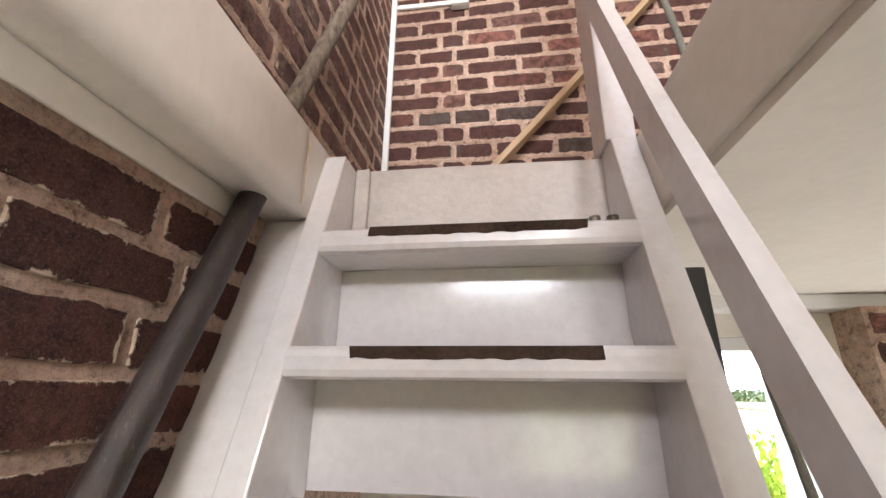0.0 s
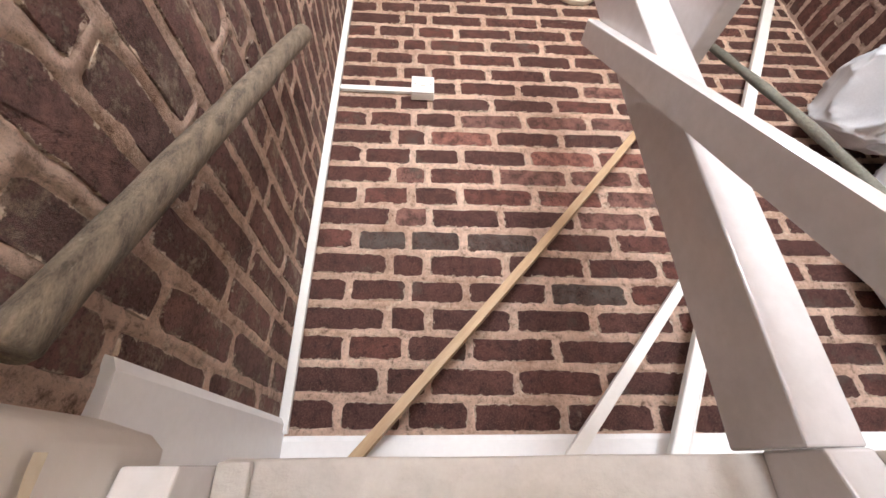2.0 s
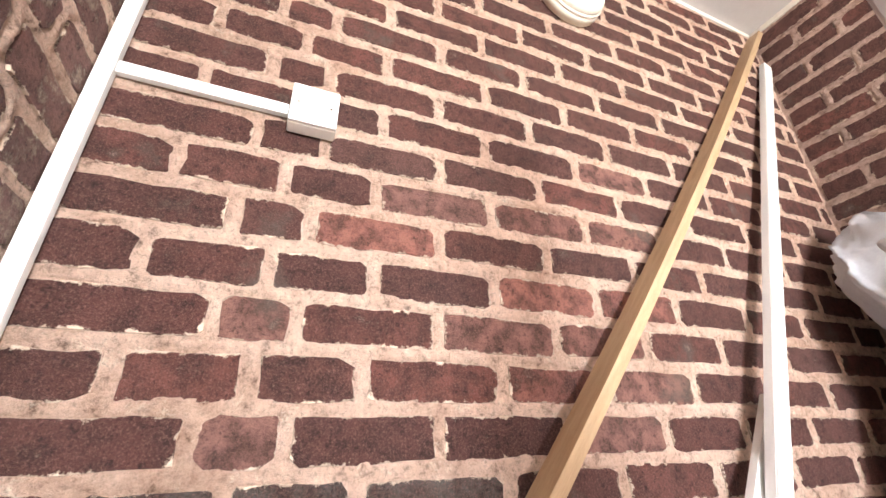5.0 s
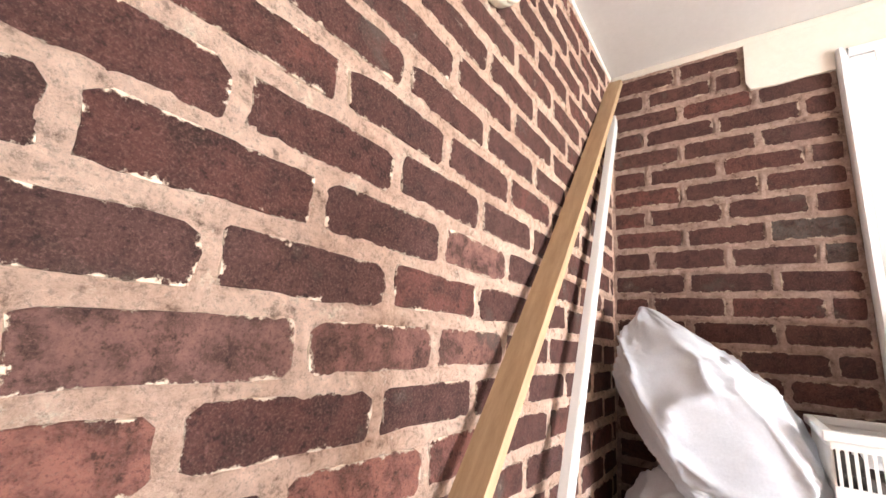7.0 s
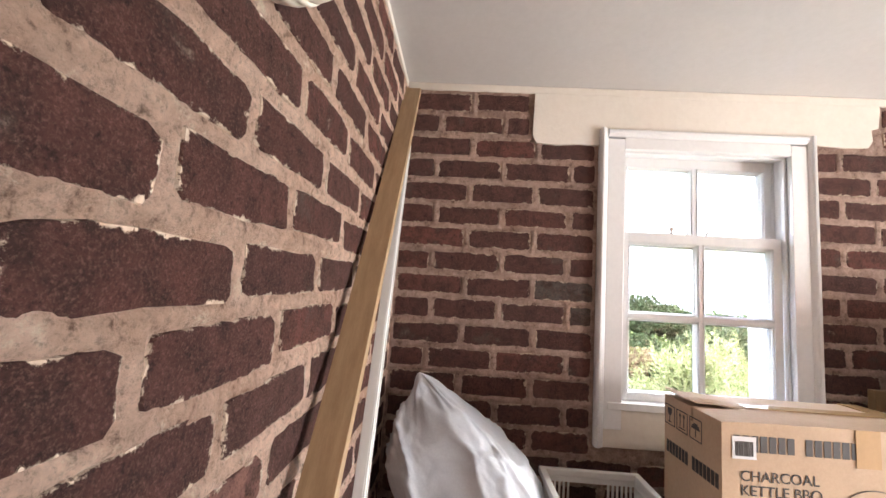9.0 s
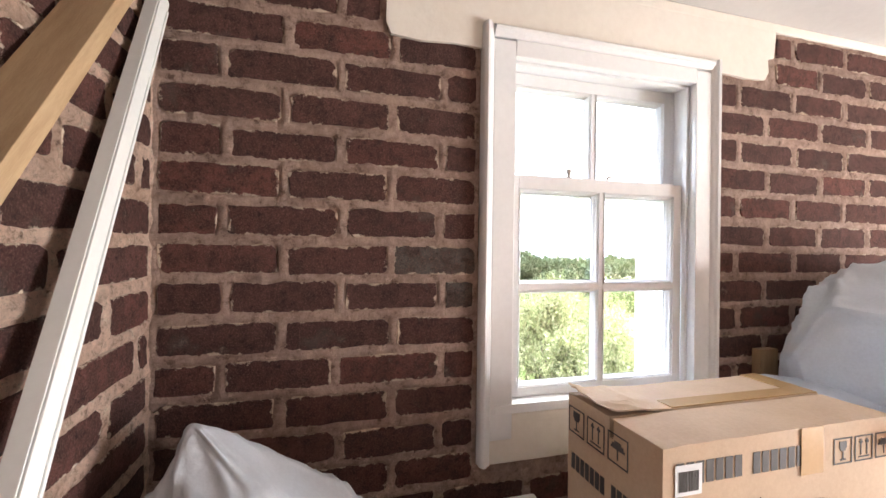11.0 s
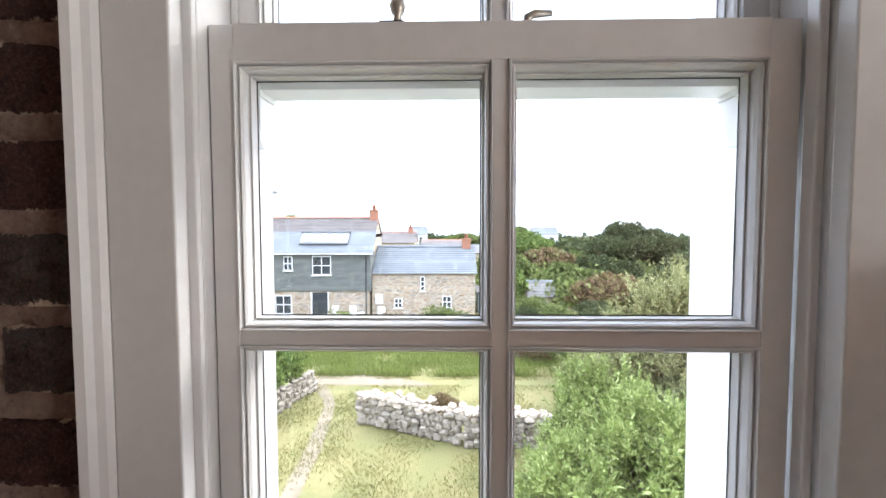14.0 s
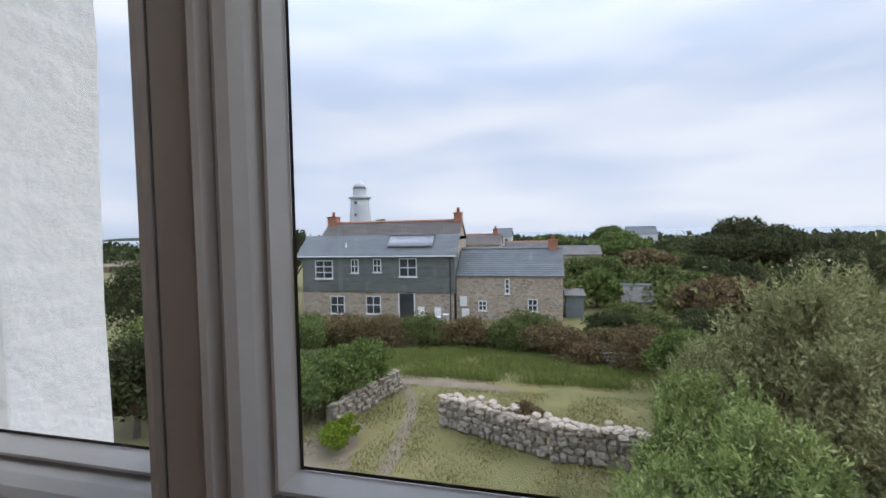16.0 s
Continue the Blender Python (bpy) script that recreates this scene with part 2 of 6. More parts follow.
def framed(bm, x, y0, y1, z0, z1, profile):
    """A moulding round an upright rectangle in the plane x: rings of (inset, depth), each stepping inwards and outwards of the room."""
    rings = []
    for inset, depth in profile:
        rings.append([bm.verts.new((x + depth, y, z)) for y, z in ((y0 + inset, z0 + inset), (y1 - inset, z0 + inset), (y1 - inset, z1 - inset), (y0 + inset, z1 - inset))])
    for a, b in zip(rings, rings[1:]):
        for k in range(4):
            bm.faces.new((a[k], a[(k + 1) % 4], b[(k + 1) % 4], b[k]))
    return bm


# ---- walls of brick ----
def brick_mesh(length, height, seed):
    """One brick's face: uneven outline with worn corners, hardly proud of the mortar, about 50 triangles."""
    rnd, bm = random.Random(seed), bmesh.new()
    l, h = length / 2, height / 2
    c = [rnd.choice((0.004, 0.006, 0.010, 0.016)) for _ in range(4)]
    base = [(-l + c[0], -h), (-l / 2, -h), (0, -h), (l / 2, -h), (l - c[1], -h), (l, -h + c[1] * 0.7), (l, 0), (l, h - c[2] * 0.7), (l - c[2], h), (l / 2, h), (0, h), (-l / 2, h), (-l + c[3], h), (-l, h - c[3] * 0.7), (-l, 0), (-l, -h + c[0] * 0.7)]
    out = [(x + rnd.uniform(-0.004, 0.003), z + rnd.uniform(-0.0035, 0.0035)) for x, z in base]
    back = [bm.verts.new((x, 0.003, z)) for x, z in out]
    face = [bm.verts.new((x * (1 - 0.002 / l), -0.0026 + rnd.uniform(-0.0012, 0.0012), z * (1 - 0.002 / h))) for x, z in out]
    mid = bm.verts.new((rnd.uniform(-0.02, 0.02), -0.004, 0))
    n = len(out)
    for k in range(n):
        bm.faces.new((back[k], back[(k + 1) % n], face[(k + 1) % n], face[k]))
        bm.faces.new((face[k], face[(k + 1) % n], mid))
    me = mesh_of(bm, "brick")
    me.materials.append(BRICK)
    return me


STRETCHERS = [brick_mesh(0.225, 0.069, 100 + i) for i in range(14)]
HEADERS = [brick_mesh(0.108, 0.069, 200 + i) for i in range(10)]
COURSE = 0.0867


LAID = collections.defaultdict(list)


def lay_bricks(wall, place, spans, z0, z1, first, bond, seed, odd=(), kind=None, tilt=0.0):
    """Courses of bricks along a wall, each brick an object under it. place(u, z): the pose at u along the wall; spans(z): the stretches that
    a course fills; first: a course's middle height; bond(k, u): the widths at the start of a course and the pitch after them;
    odd: (u, z, material) of bricks that stand out; tilt: how far the courses climb along the wall, growing with height."""
    rnd = random.Random(seed)
    k = math.ceil((z0 - first) / COURSE)
    z = first + k * COURSE
    while z < z1:
        slope = tilt * (z - 0.52)
        for start, end in spans(z):
            lead, pitch = bond(k, start)
            ends, at = [], start
            while at < end:
                at += lead[len(ends)] if len(ends) < len(lead) else pitch
                ends.append(at + rnd.uniform(-0.006, 0.006))
            ends = [e for e in ends if e < end - 0.055] + [end]
            u = start
            for e in ends:
                w, mid, u = e - u, (u + e) / 2, e
                if w < 0.03:
                    continue
                long = w > 0.17
                rise = z + slope * (min(mid, 1.35) - 0.55)
                ob = new("brick", rnd.choice(STRETCHERS if long else HEADERS))
                ob.parent = wall
                LAID[wall.name].append((mid, rise, w - 0.021, 0.065))
                if kind:
                    ob.material_slots[0].link = "OBJECT"
                    ob.material_slots[0].material = kind
                jog = rnd.uniform(-0.003, 0.003) + 0.004 * noise.noise(Vector((mid * 1.1, z * 2, seed)))
                ob.matrix_local = place(mid, rise + jog) @ Matrix.Rotation(rnd.uniform(-0.012, 0.012) - slope * 0.8, 4, "Y") @ Matrix.Diagonal(((w - rnd.uniform(0.015, 0.024)) / (0.225 if long else 0.108), 1, rnd.uniform(0.92, 1.02), 1))
                for a, b, mat in odd:
                    if abs(mid - a) < w / 2 and abs(rise - b) < COURSE / 2:
                        ob.material_slots[0].link = "OBJECT"
                        ob.material_slots[0].material = mat
        z += COURSE
        k += 1


def fractal(shape, step, scale, seed, octaves=4, rough=0.6):
    """Smooth random relief over a grid, each octave finer and fainter; scale is the coarsest wavelength."""
    rng, total, amp, norm = np.random.default_rng(seed), np.zeros(shape), 1.0, 0.0
    for _ in range(octaves):
        n = (int(shape[0] * step / scale) + 3, int(shape[1] * step / scale) + 3)
        g = rng.uniform(-1, 1, n)
        a, b = np.arange(shape[0]) * step / scale, np.arange(shape[1]) * step / scale
        i, j = a.astype(int), b.astype(int)
        fa, fb = (a - i)[:, None], (b - j)[None, :]
        fa, fb = fa * fa * (3 - 2 * fa), fb * fb * (3 - 2 * fb)
        i, j = i[:, None], j[None, :]
        total += amp * (g[i, j] * (1 - fa) * (1 - fb) + g[i + 1, j] * fa * (1 - fb) + g[i, j + 1] * (1 - fa) * fb + g[i + 1, j + 1] * fa * fb)
        norm += amp
        amp, scale = amp * rough, scale / 2.1
    return total / norm


def trowelled(wall, place, u0, u1, z0, z1, seed, proud=0.005, spread=0.006, step=0.0065, skip=None, mat=None):
    """Rough lime mortar between the bricks laid on a wall, lapping raggedly over their edges. place as for the bricks."""
    us, zs = np.arange(u0, u1 + step, step), np.arange(z0, z1 + step, step)
    d = np.full((len(us), len(zs)), 0.05)
    for bu, bz, bw, bh in LAID[wall.name]:
        i0, i1 = np.searchsorted(us, (bu - bw / 2 - 0.04, bu + bw / 2 + 0.04))
        j0, j1 = np.searchsorted(zs, (bz - bh / 2 - 0.04, bz + bh / 2 + 0.04))
        dx, dz = np.abs(us[i0:i1] - bu)[:, None] - bw / 2, np.abs(zs[j0:j1] - bz)[None, :] - bh / 2
        d[i0:i1, j0:j1] = np.minimum(d[i0:i1, j0:j1], np.maximum(dx, dz))
    ragged = fractal(d.shape, step, 0.07, seed, 5, 0.75)
    d = d + spread * (0.2 + 1.5 * ragged)
    lap = np.clip((d + 0.004) / 0.008, 0, 1)
    h = -0.005 + lap * (0.005 + proud * (0.75 + 1.6 * fractal(d.shape, step, 0.045, seed + 1, 4, 0.8)))
    keep = np.ones(d.shape, bool)
    if skip:
        keep = ~np.array([[skip(u, z) for z in zs] for u in us])
    m = place(0, 0)
    grid = np.stack(np.broadcast_arrays(us[:, None], -h, zs[None, :]), -1).reshape(-1, 3)
    r = np.array(m.to_3x3())
    co = grid @ r.T + np.array(m.translation)
    k = np.arange(len(co)).reshape(d.shape)
    ok = (keep[:-1, :-1] & keep[1:, :-1] & keep[1:, 1:] & keep[:-1, 1:])
    ok &= (lap[:-1, :-1] + lap[1:, :-1] + lap[1:, 1:] + lap[:-1, 1:]) > 0
    quads = np.stack([k[:-1, :-1], k[1:, :-1], k[1:, 1:], k[:-1, 1:]], -1)[ok]
    used, inv = np.unique(quads, return_inverse=True)
    me = bpy.data.meshes.new("mortar")
    me.from_pydata(co[used].tolist(), [], inv.reshape(-1, 4).tolist())
    me.polygons.foreach_set("use_smooth", np.ones(len(me.polygons), bool))
    me.materials.append(mat or MORTAR)
    ob = new("mortar", me)
    ob.parent = wall
    return tagged(ob, "rough lime mortar lapping over the bricks")



# ---- setting ----
WX, EX, NY, SY, CZ = -0.445, 1.721, 1.475, -2.5, 2.392
LOWER = -2.485


def wall_with_hole(name, axis, at, thick, span, heights, hole=None):
    """An upright wall across an axis, at a place, with a rectangular opening through it."""
    bm = bmesh.new()
    (a0, a1), (z0, z1) = span, heights

    def piece(a, b, lo, hi):
        if b - a > 1e-4 and hi - lo > 1e-4:
            box(bm, (at, a, lo) if axis == 0 else (a, at, lo), (at + thick, b, hi) if axis == 0 else (b, at + thick, hi))

    if hole:
        h0, h1, k0, k1 = hole
        piece(a0, h0, z0, z1), piece(h1, a1, z0, z1), piece(h0, h1, z0, k0), piece(h0, h1, k1, z1)
    else:
        piece(a0, a1, z0, z1)
    return thing(name, bm, MORTAR, kind="structure")


wall_north = wall_with_hole("wall_north", 1, NY, 0.3, (WX - 0.3, EX + 0.4), (-0.17, CZ + 0.2))
wall_east = wall_with_hole("wall_east", 0, EX, 0.1, (SY - 0.3, NY), (-0.17, CZ + 0.2), (0.02, 0.70, 1.225, 2.20))
wall_west = wall_with_hole("wall_west", 0, WX - 0.3, 0.3, (SY - 0.3, NY), (LOWER - 0.2, CZ + 0.2))
wall_south = wall_with_hole("wall_south", 1, SY - 0.3, 0.3, (WX, EX + 0.4), (-0.17, CZ + 0.2), (-0.42, 0.72, 0.46, 1.70))
wall_east.data.materials[0] = MORTAR_BROWN
for ob, words in ((wall_north, "old brown-red brick wall with thick lime mortar"), (wall_east, "dark brick wall with thick mortar round the window"),
                  (wall_west, "brick wall with lime mortar beside the stair"), (wall_south, "plain mortar-washed wall with an assumed window opening")):
    tagged(ob, words, "wall")
for words, lo, hi in (("outer", (EX + 0.1, SY - 0.3, LOWER - 2.6), (1.98, 0.04, CZ + 0.2)), ("outer", (EX + 0.1, 0.688, LOWER - 2.6), (1.98, NY + 0.3, CZ + 0.2)),
                      ("outer", (EX + 0.1, 0.04, LOWER - 2.6), (1.98, 0.688, 0.90)), ("outer", (EX + 0.1, 0.04, 2.24), (1.98, 0.688, CZ + 0.2))):
    bm = boxed(lo, hi)
    bmesh.ops.subdivide_edges(bm, edges=[e for e in bm.edges if abs(e.verts[0].co.z - e.verts[1].co.z) > 0.3], cuts=60)
    for v in bm.verts:
        if v.co.x > 1.95 and -0.1 < v.co.y < 0.75:
            v.co.y += 0.006 * (noise.noise(v.co * 9) + 0.6 * noise.noise(v.co * 31))
    thing("wall_outer", bm, RENDER, "white rough-rendered outer wall with deep window reveal", "wall", kind="structure")

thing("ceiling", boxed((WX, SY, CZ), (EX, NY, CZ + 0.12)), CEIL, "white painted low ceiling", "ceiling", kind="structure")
bm = bmesh.new()
box(bm, (WX, 0.835, -0.165), (EX, NY, 0.0))
box(bm, (0.345, SY, -0.165), (EX, 0.835, 0.0))
box(bm, (WX, SY, -0.165), (0.345, -0.75, 0.0))
thing("floor", bm, FLOORWOOD, "worn wooden floor round the stair opening", "floor", kind="structure")
bm = bmesh.new()
box(bm, (WX, 0.835, -0.185), (EX, NY, -0.165))
box(bm, (0.345, SY, -0.185), (EX, 0.835, -0.165))
box(bm, (WX, SY, -0.185), (0.345, -0.75, -0.165))
thing("ceiling_below", bm, PLASTER, "cream plaster ceiling of the room below", "ceiling", kind="structure")

# linings of the stair opening
def lumpy(bm, cuts, size, scale=14):
    """Hand-trowelled unevenness."""
    bmesh.ops.subdivide_edges(bm, edges=bm.edges[:], cuts=cuts, use_grid_fill=True)
    for v in bm.verts:
        d = noise.noise_vector(v.co * scale) * size + noise.noise_vector(v.co * scale * 3.1) * size * 0.4
        v.co += d
    return bm


thing("trim_north", lumpy(boxed((-0.305, 0.822, -0.262), (0.30, 0.834, 0.014), 0.004), 7, 0.004), EDGE, "cream gloss-painted plaster edge at the stair head", "trim", kind="structure", smooth=True)
thing("trim_block", lumpy(boxed((-0.3045, 0.808, -0.2035), (-0.270, 0.8215, 0.012), 0.004), 4, 0.002), EDGE, "cream gloss-painted block at the stair head", "trim", kind="structure", smooth=True)
thing("trim_west", lumpy(prism([(WX, -0.168), (-0.354, -0.168), (-0.354, 0.022), (-0.37, 0.036), (-0.43, 0.052), (WX, 0.055)], 1, -0.75, 0.80), 3, 0.004, 8), STAINED,
      "cream plastered beam along the stair with rounded top", "trim", kind="structure", smooth=True)
thing("trim_east", lumpy(boxed((0.331, -0.75, -0.168), (0.345, 0.835, 0.014), 0.003), 4, 0.002, 10), PLASTER, "pale plastered edge of the floor opening", "trim", kind="structure", smooth=True)
thing("trim_south", boxed((WX, -0.75, -0.168), (0.33, -0.738, 0.014), 0.003), PLASTER, "pale plastered edge of the floor opening", "trim", kind="structure")
# unseen low wall added to shade the stair; its gap passes a streak
bm = boxed((WX, -0.80, 0.24), (0.331, -0.752, 0.6), 0.004)
for x0, x1 in ((WX, -0.35), (0.30, 0.331)):
    box(bm, (x0, -0.798, 0.0005), (x1, -0.754, 0.24))
thing("wall_stair_south", bm, PLASTER, "plain low wall at the stair opening, added to shade the stair", "wall", kind="structure")
thing("trim_low", lumpy(boxed((WX, -0.75, -0.215), (WX + 0.008, 0.62, -0.168), 0.002), 3, 0.003, 20), PLASTER, "ragged strip of plaster over the lower brick", "trim", kind="structure", smooth=True)
RUST = surface("ochre_rust_stain", (0.55, 0.43, 0.27), (0.70, 0.62, 0.50), 0.6, 20, 90, 0.2, 0.001)
bm = bmesh.new()
rows = []
for k in range(15):
    z, w = 0.016 - 0.012 * k, 0.006 - 0.0002 * k + 0.003 * noise.noise(Vector((k * 0.7, 3, 1)))
    y = 0.649 + 0.003 * noise.noise(Vector((k * 0.45, 8, 2)))
    rows.append([bm.verts.new((-0.3495 + 0.0012 * noise.noise(Vector((k * 0.5, 1, 5))), y + q, z)) for q in (-w, w)])
for a, b in zip(rows, rows[1:]):
    bm.faces.new((a[0], a[1], b[1], b[0]))
thing("trim_stain", bm, RUST, "ochre drip stain down the plastered beam", "stain", kind="structure")
thing("baseboard", prism([(WX, 0.0), (-0.423, 0.0), (-0.423, 0.098), (-0.43, 0.112), (WX, 0.116)], 1, 0.80, 1.462), SATIN, "white painted skirting board by the landing", "baseboard", kind="structure")
thing("baseboard", prism([(NY, 0.0), (1.457, 0.0), (1.457, 0.06), (1.462, 0.072), (NY, 0.074)], 0, -0.423, EX - 0.002), SATIN, "white painted skirting under the brick wall", "baseboard", kind="structure")

# room below, as far as the stair lets it be seen
thing("floor_below", boxed((WX, SY, LOWER - 0.1), (EX + 0.4, 2.2, LOWER)), FLOORWOOD, "worn wooden floor of the lower room", "floor", kind="structure")
low_north = wall_with_hole("wall_low_north", 1, 1.53, 0.3, (WX - 0.3, EX + 0.4), (LOWER, -0.17), (0.70, 1.08, -1.4, -0.315))
low_north.data.materials[0] = PLASTER
tagged(low_north, "cream plastered wall of the lower room with a window", "wall")
# unseen opening, left so sky light reflects in the glossy risers
low_south = wall_with_hole("wall_low_south", 1, SY - 0.3, 0.3, (WX, EX + 0.4), (LOWER, -0.17), (0.25, 1.25, -1.8, -0.7))
tagged(low_south, "plain wall of the lower room with an assumed opening", "wall")
# unseen opening, added behind the lower room's fill lamp
low_east = wall_with_hole("wall_low_east", 0, EX, 0.1, (SY - 0.3, 1.53), (LOWER, -0.17), (0.68, 1.38, -1.75, -0.75))
tagged(low_east, "plain wall of the lower room", "wall")
thing("beam", boxed((0.55, 1.44, -0.235), (EX, 1.53, -0.186), 0.004), SATIN, "white painted beam over the lower window", "beam", kind="structure")
pier = thing("wall_low_pier", boxed((1.175, 1.40, LOWER), (EX, 1.53, -0.236)), MORTAR, "pinkish brick pier beside the lower window", "wall", kind="structure")

# ---- window ----
GLASS, _n, _l, _b = material("window_glass", 0.0)
_b.inputs["Transmission Weight"].default_value, _b.inputs["IOR"].default_value = 1.0, 1.45
DARKGAP = surface("dark_putty_gap", (0.03, 0.03, 0.03), (0.07, 0.065, 0.06), 0.8)
IRON = surface("dull_iron", (0.10, 0.085, 0.07), (0.25, 0.22, 0.18), 0.45, 20, 200, 0.3, 0.001, metal=0.8)
BRASS = surface("worn_nickel_fitting", (0.34, 0.32, 0.29), (0.55, 0.52, 0.47), 0.35, 20, 200, 0.2, 0.001, metal=0.6)
MS = 0.82  # width of the glazing moulding
MOULD = [(0, 0), (0.0002, -0.0022), (0.0016, -0.0030), (0.0028, -0.0018), (0.0031, 0.0052), (0.0044, 0.0054), (0.0047, 0.0018), (0.0062, 0.0014), (0.0082, 0.0042), (0.0092, 0.0095), (0.0094, 0.0165), (0.0106, 0.0168), (0.0110, 0.0145), (0.0119, 0.0150), (0.0122, 0.026)]
PUTTY = [(0.0112, 0.0305), (0.0095, 0.0315), (0.0, 0.041)]
MOULD, PUTTY = [(a * MS, b) for a, b in MOULD], [(a * MS, b) for a, b in PUTTY]


def pane_set(parent, x, y0, y1, z0, z1):
    part("moulding", framed(bmesh.new(), x, y0, y1, z0, z1, MOULD), SATIN, parent)
    pane = part("pane", boxed((x + 0.0262, y0 + 0.009, z0 + 0.009), (x + 0.0302, y1 - 0.009, z1 - 0.009)), GLASS, parent, "clear old window glass")
    pane.visible_shadow = False
    bm = framed(bmesh.new(), x, y0, y1, z0, z1, PUTTY)
    bmesh.ops.subdivide_edges(bm, edges=bm.edges[:], cuts=8, use_grid_fill=True)
    for v in bm.verts:
        v.co += Vector((0, noise.noise(v.co * 60), noise.noise(v.co * 55 + Vector((3, 1, 7))))) * 0.0011
    part("putty", bm, SATIN, parent, smooth=True)
    g = 0.0006
    part("glazing_gap", framed(bmesh.new(), x, y0, y1, z0, z1, [(0.0122 * MS, 0.0261), (0.0122 * MS + 2 * g, 0.0261 + 0.00005)]), DARKGAP, parent, "dark gap along the glass")


window_1 = thing("window_1", label="white painted timber sash window, two over four panes", category="window", kind="structure", m=Matrix.Translation((0, 0.0, 0.008)))
YR, YM0, YM1, YL = 0.105, 0.351, 0.366, 0.617
lower = part("lower_sash", boxed((1.745, YL, 1.251), (1.787, 0.641, 1.853), 0.0012), SATIN, window_1)
for name, lo, hi in (("stile", (1.745, 0.076, 1.251), (1.787, YR, 1.853)), ("meeting_rail", (1.7445, YR, 1.818), (1.7885, YL, 1.854)), ("bottom_rail", (1.745, YR, 1.251), (1.787, YL, 1.275)),
                     ("glazing_bar", (1.7455, YM0, 1.275), (1.786, YM1, 1.818)), ("glazing_bar", (1.7455, YR, 1.540), (1.786, YM0, 1.555)), ("glazing_bar", (1.7455, YM1, 1.540), (1.786, YL, 1.555))):
    part(name, boxed(lo, hi, 0.0008), SATIN, lower)
for y0, y1 in ((YR, YM0), (YM1, YL)):
    for z0, z1 in ((1.275, 1.540), (1.555, 1.818)):
        pane_set(lower, 1.745, y0, y1, z0, z1)
UX = 1.792
upper = part("upper_sash", boxed((UX, 0.612, 1.80), (UX + 0.04, 0.6415, 2.152), 0.0012), SATIN, window_1)
for name, lo, hi in (("stile", (UX, 0.066, 1.80), (UX + 0.04, 0.10, 2.152)), ("top_rail", (UX, 0.10, 2.118), (UX + 0.04, 0.612, 2.152)), ("meeting_rail", (UX, 0.10, 1.806), (UX + 0.04, 0.612, 1.848)),
                     ("glazing_bar", (UX + 0.0006, 0.348, 1.848), (UX + 0.039, 0.363, 2.118))):
    part(name, boxed(lo, hi, 0.0008), SATIN, upper)
for y in (0.613, 0.073):
    part("horn", prism([(UX, 1.80), (UX + 0.04, 1.80), (UX + 0.04, 1.765), (UX + 0.03, 1.748), (UX + 0.012, 1.744), (UX, 1.752)], 1, y, y + 0.024, 0.001), SATIN, upper, "rounded sash horn")
for y0, y1 in ((0.10, 0.348), (0.363, 0.612)):
    pane_set(upper, UX, y0, y1, 1.848, 2.118)
# box frame, beads, sill and architrave
for name, lo, hi in (("jamb", (1.722, 0.6425, 1.24), (1.86, 0.70, 2.20)), ("jamb", (1.722, 0.02, 1.24), (1.86, 0.064, 2.20)), ("head", (1.722, 0.064, 2.153), (1.86, 0.6425, 2.20)),
                     ("window_sill", (1.700, 0.02, 1.226), (1.86, 0.70, 1.2505)), 
                     ("outer_lining", (1.835, 0.634, 1.24), (1.868, 0.687, 2.235)), ("outer_lining", (1.835, 0.026, 1.24), (1.868, 0.062, 2.235)), ("outer_lining", (1.835, 0.062, 2.156), (1.868, 0.634, 2.235)),
                     ("stop_bead", (1.728, 0.6415, 1.251), (1.7435, 0.6502, 2.153)), ("stop_bead", (1.728, 0.066, 1.251), (1.7435, 0.075, 2.153)), ("stop_bead", (1.728, 0.075, 2.144), (1.7435, 0.6415, 2.153)),
                     ("parting_bead", (1.7885, 0.634, 1.855), (1.7915, 0.642, 2.153)), ("parting_bead", (1.7885, 0.064, 1.855), (1.7915, 0.074, 2.153))):
    part(name, boxed(lo, hi, 0.002), SATIN, window_1)
part("window_sill", prism([(1.822, 0.90), (2.0, 0.90), (2.0, 1.09), (1.90, 1.205), (1.868, 1.222), (1.822, 1.224)], 1, 0.026, 0.687, 0.003), SATIN, window_1)
CASE = [(0.712, 1.722), (0.712, 1.703), (0.716, 1.699), (0.722, 1.696), (0.7255, 1.690), (0.733, 1.688), (0.7385, 1.694), (0.741, 1.702), (0.742, 1.722)]
part("architrave", prism([(x, y) for y, x in CASE], 2, 1.10, 2.226), SATIN, window_1)
part("casing_board", boxed((1.703, 0.6505, 1.16), (1.722, 0.7118, 2.19), 0.002), SATIN, window_1)
part("architrave", prism([(x, 0.722 - y) for y, x in CASE], 2, 1.16, 2.226), SATIN, window_1)
part("casing_board", boxed((1.703, 0.0105, 1.16), (1.722, 0.0655, 2.19), 0.002), SATIN, window_1)
part("architrave", prism([(x, 2.226 - 0.742 + y) for y, x in CASE], 1, 0.0105, 0.7115), SATIN, window_1)
part("casing_board", boxed((1.703, 0.0658, 2.152), (1.722, 0.6503, 2.1955), 0.002), SATIN, window_1)
part("apron", lumpy(boxed((1.706, -0.01, 1.10), (1.7205, 0.7118, 1.2258), 0.002), 4, 0.0018, 18), PLASTER, window_1, "cream painted plaster under the sill", smooth=True)
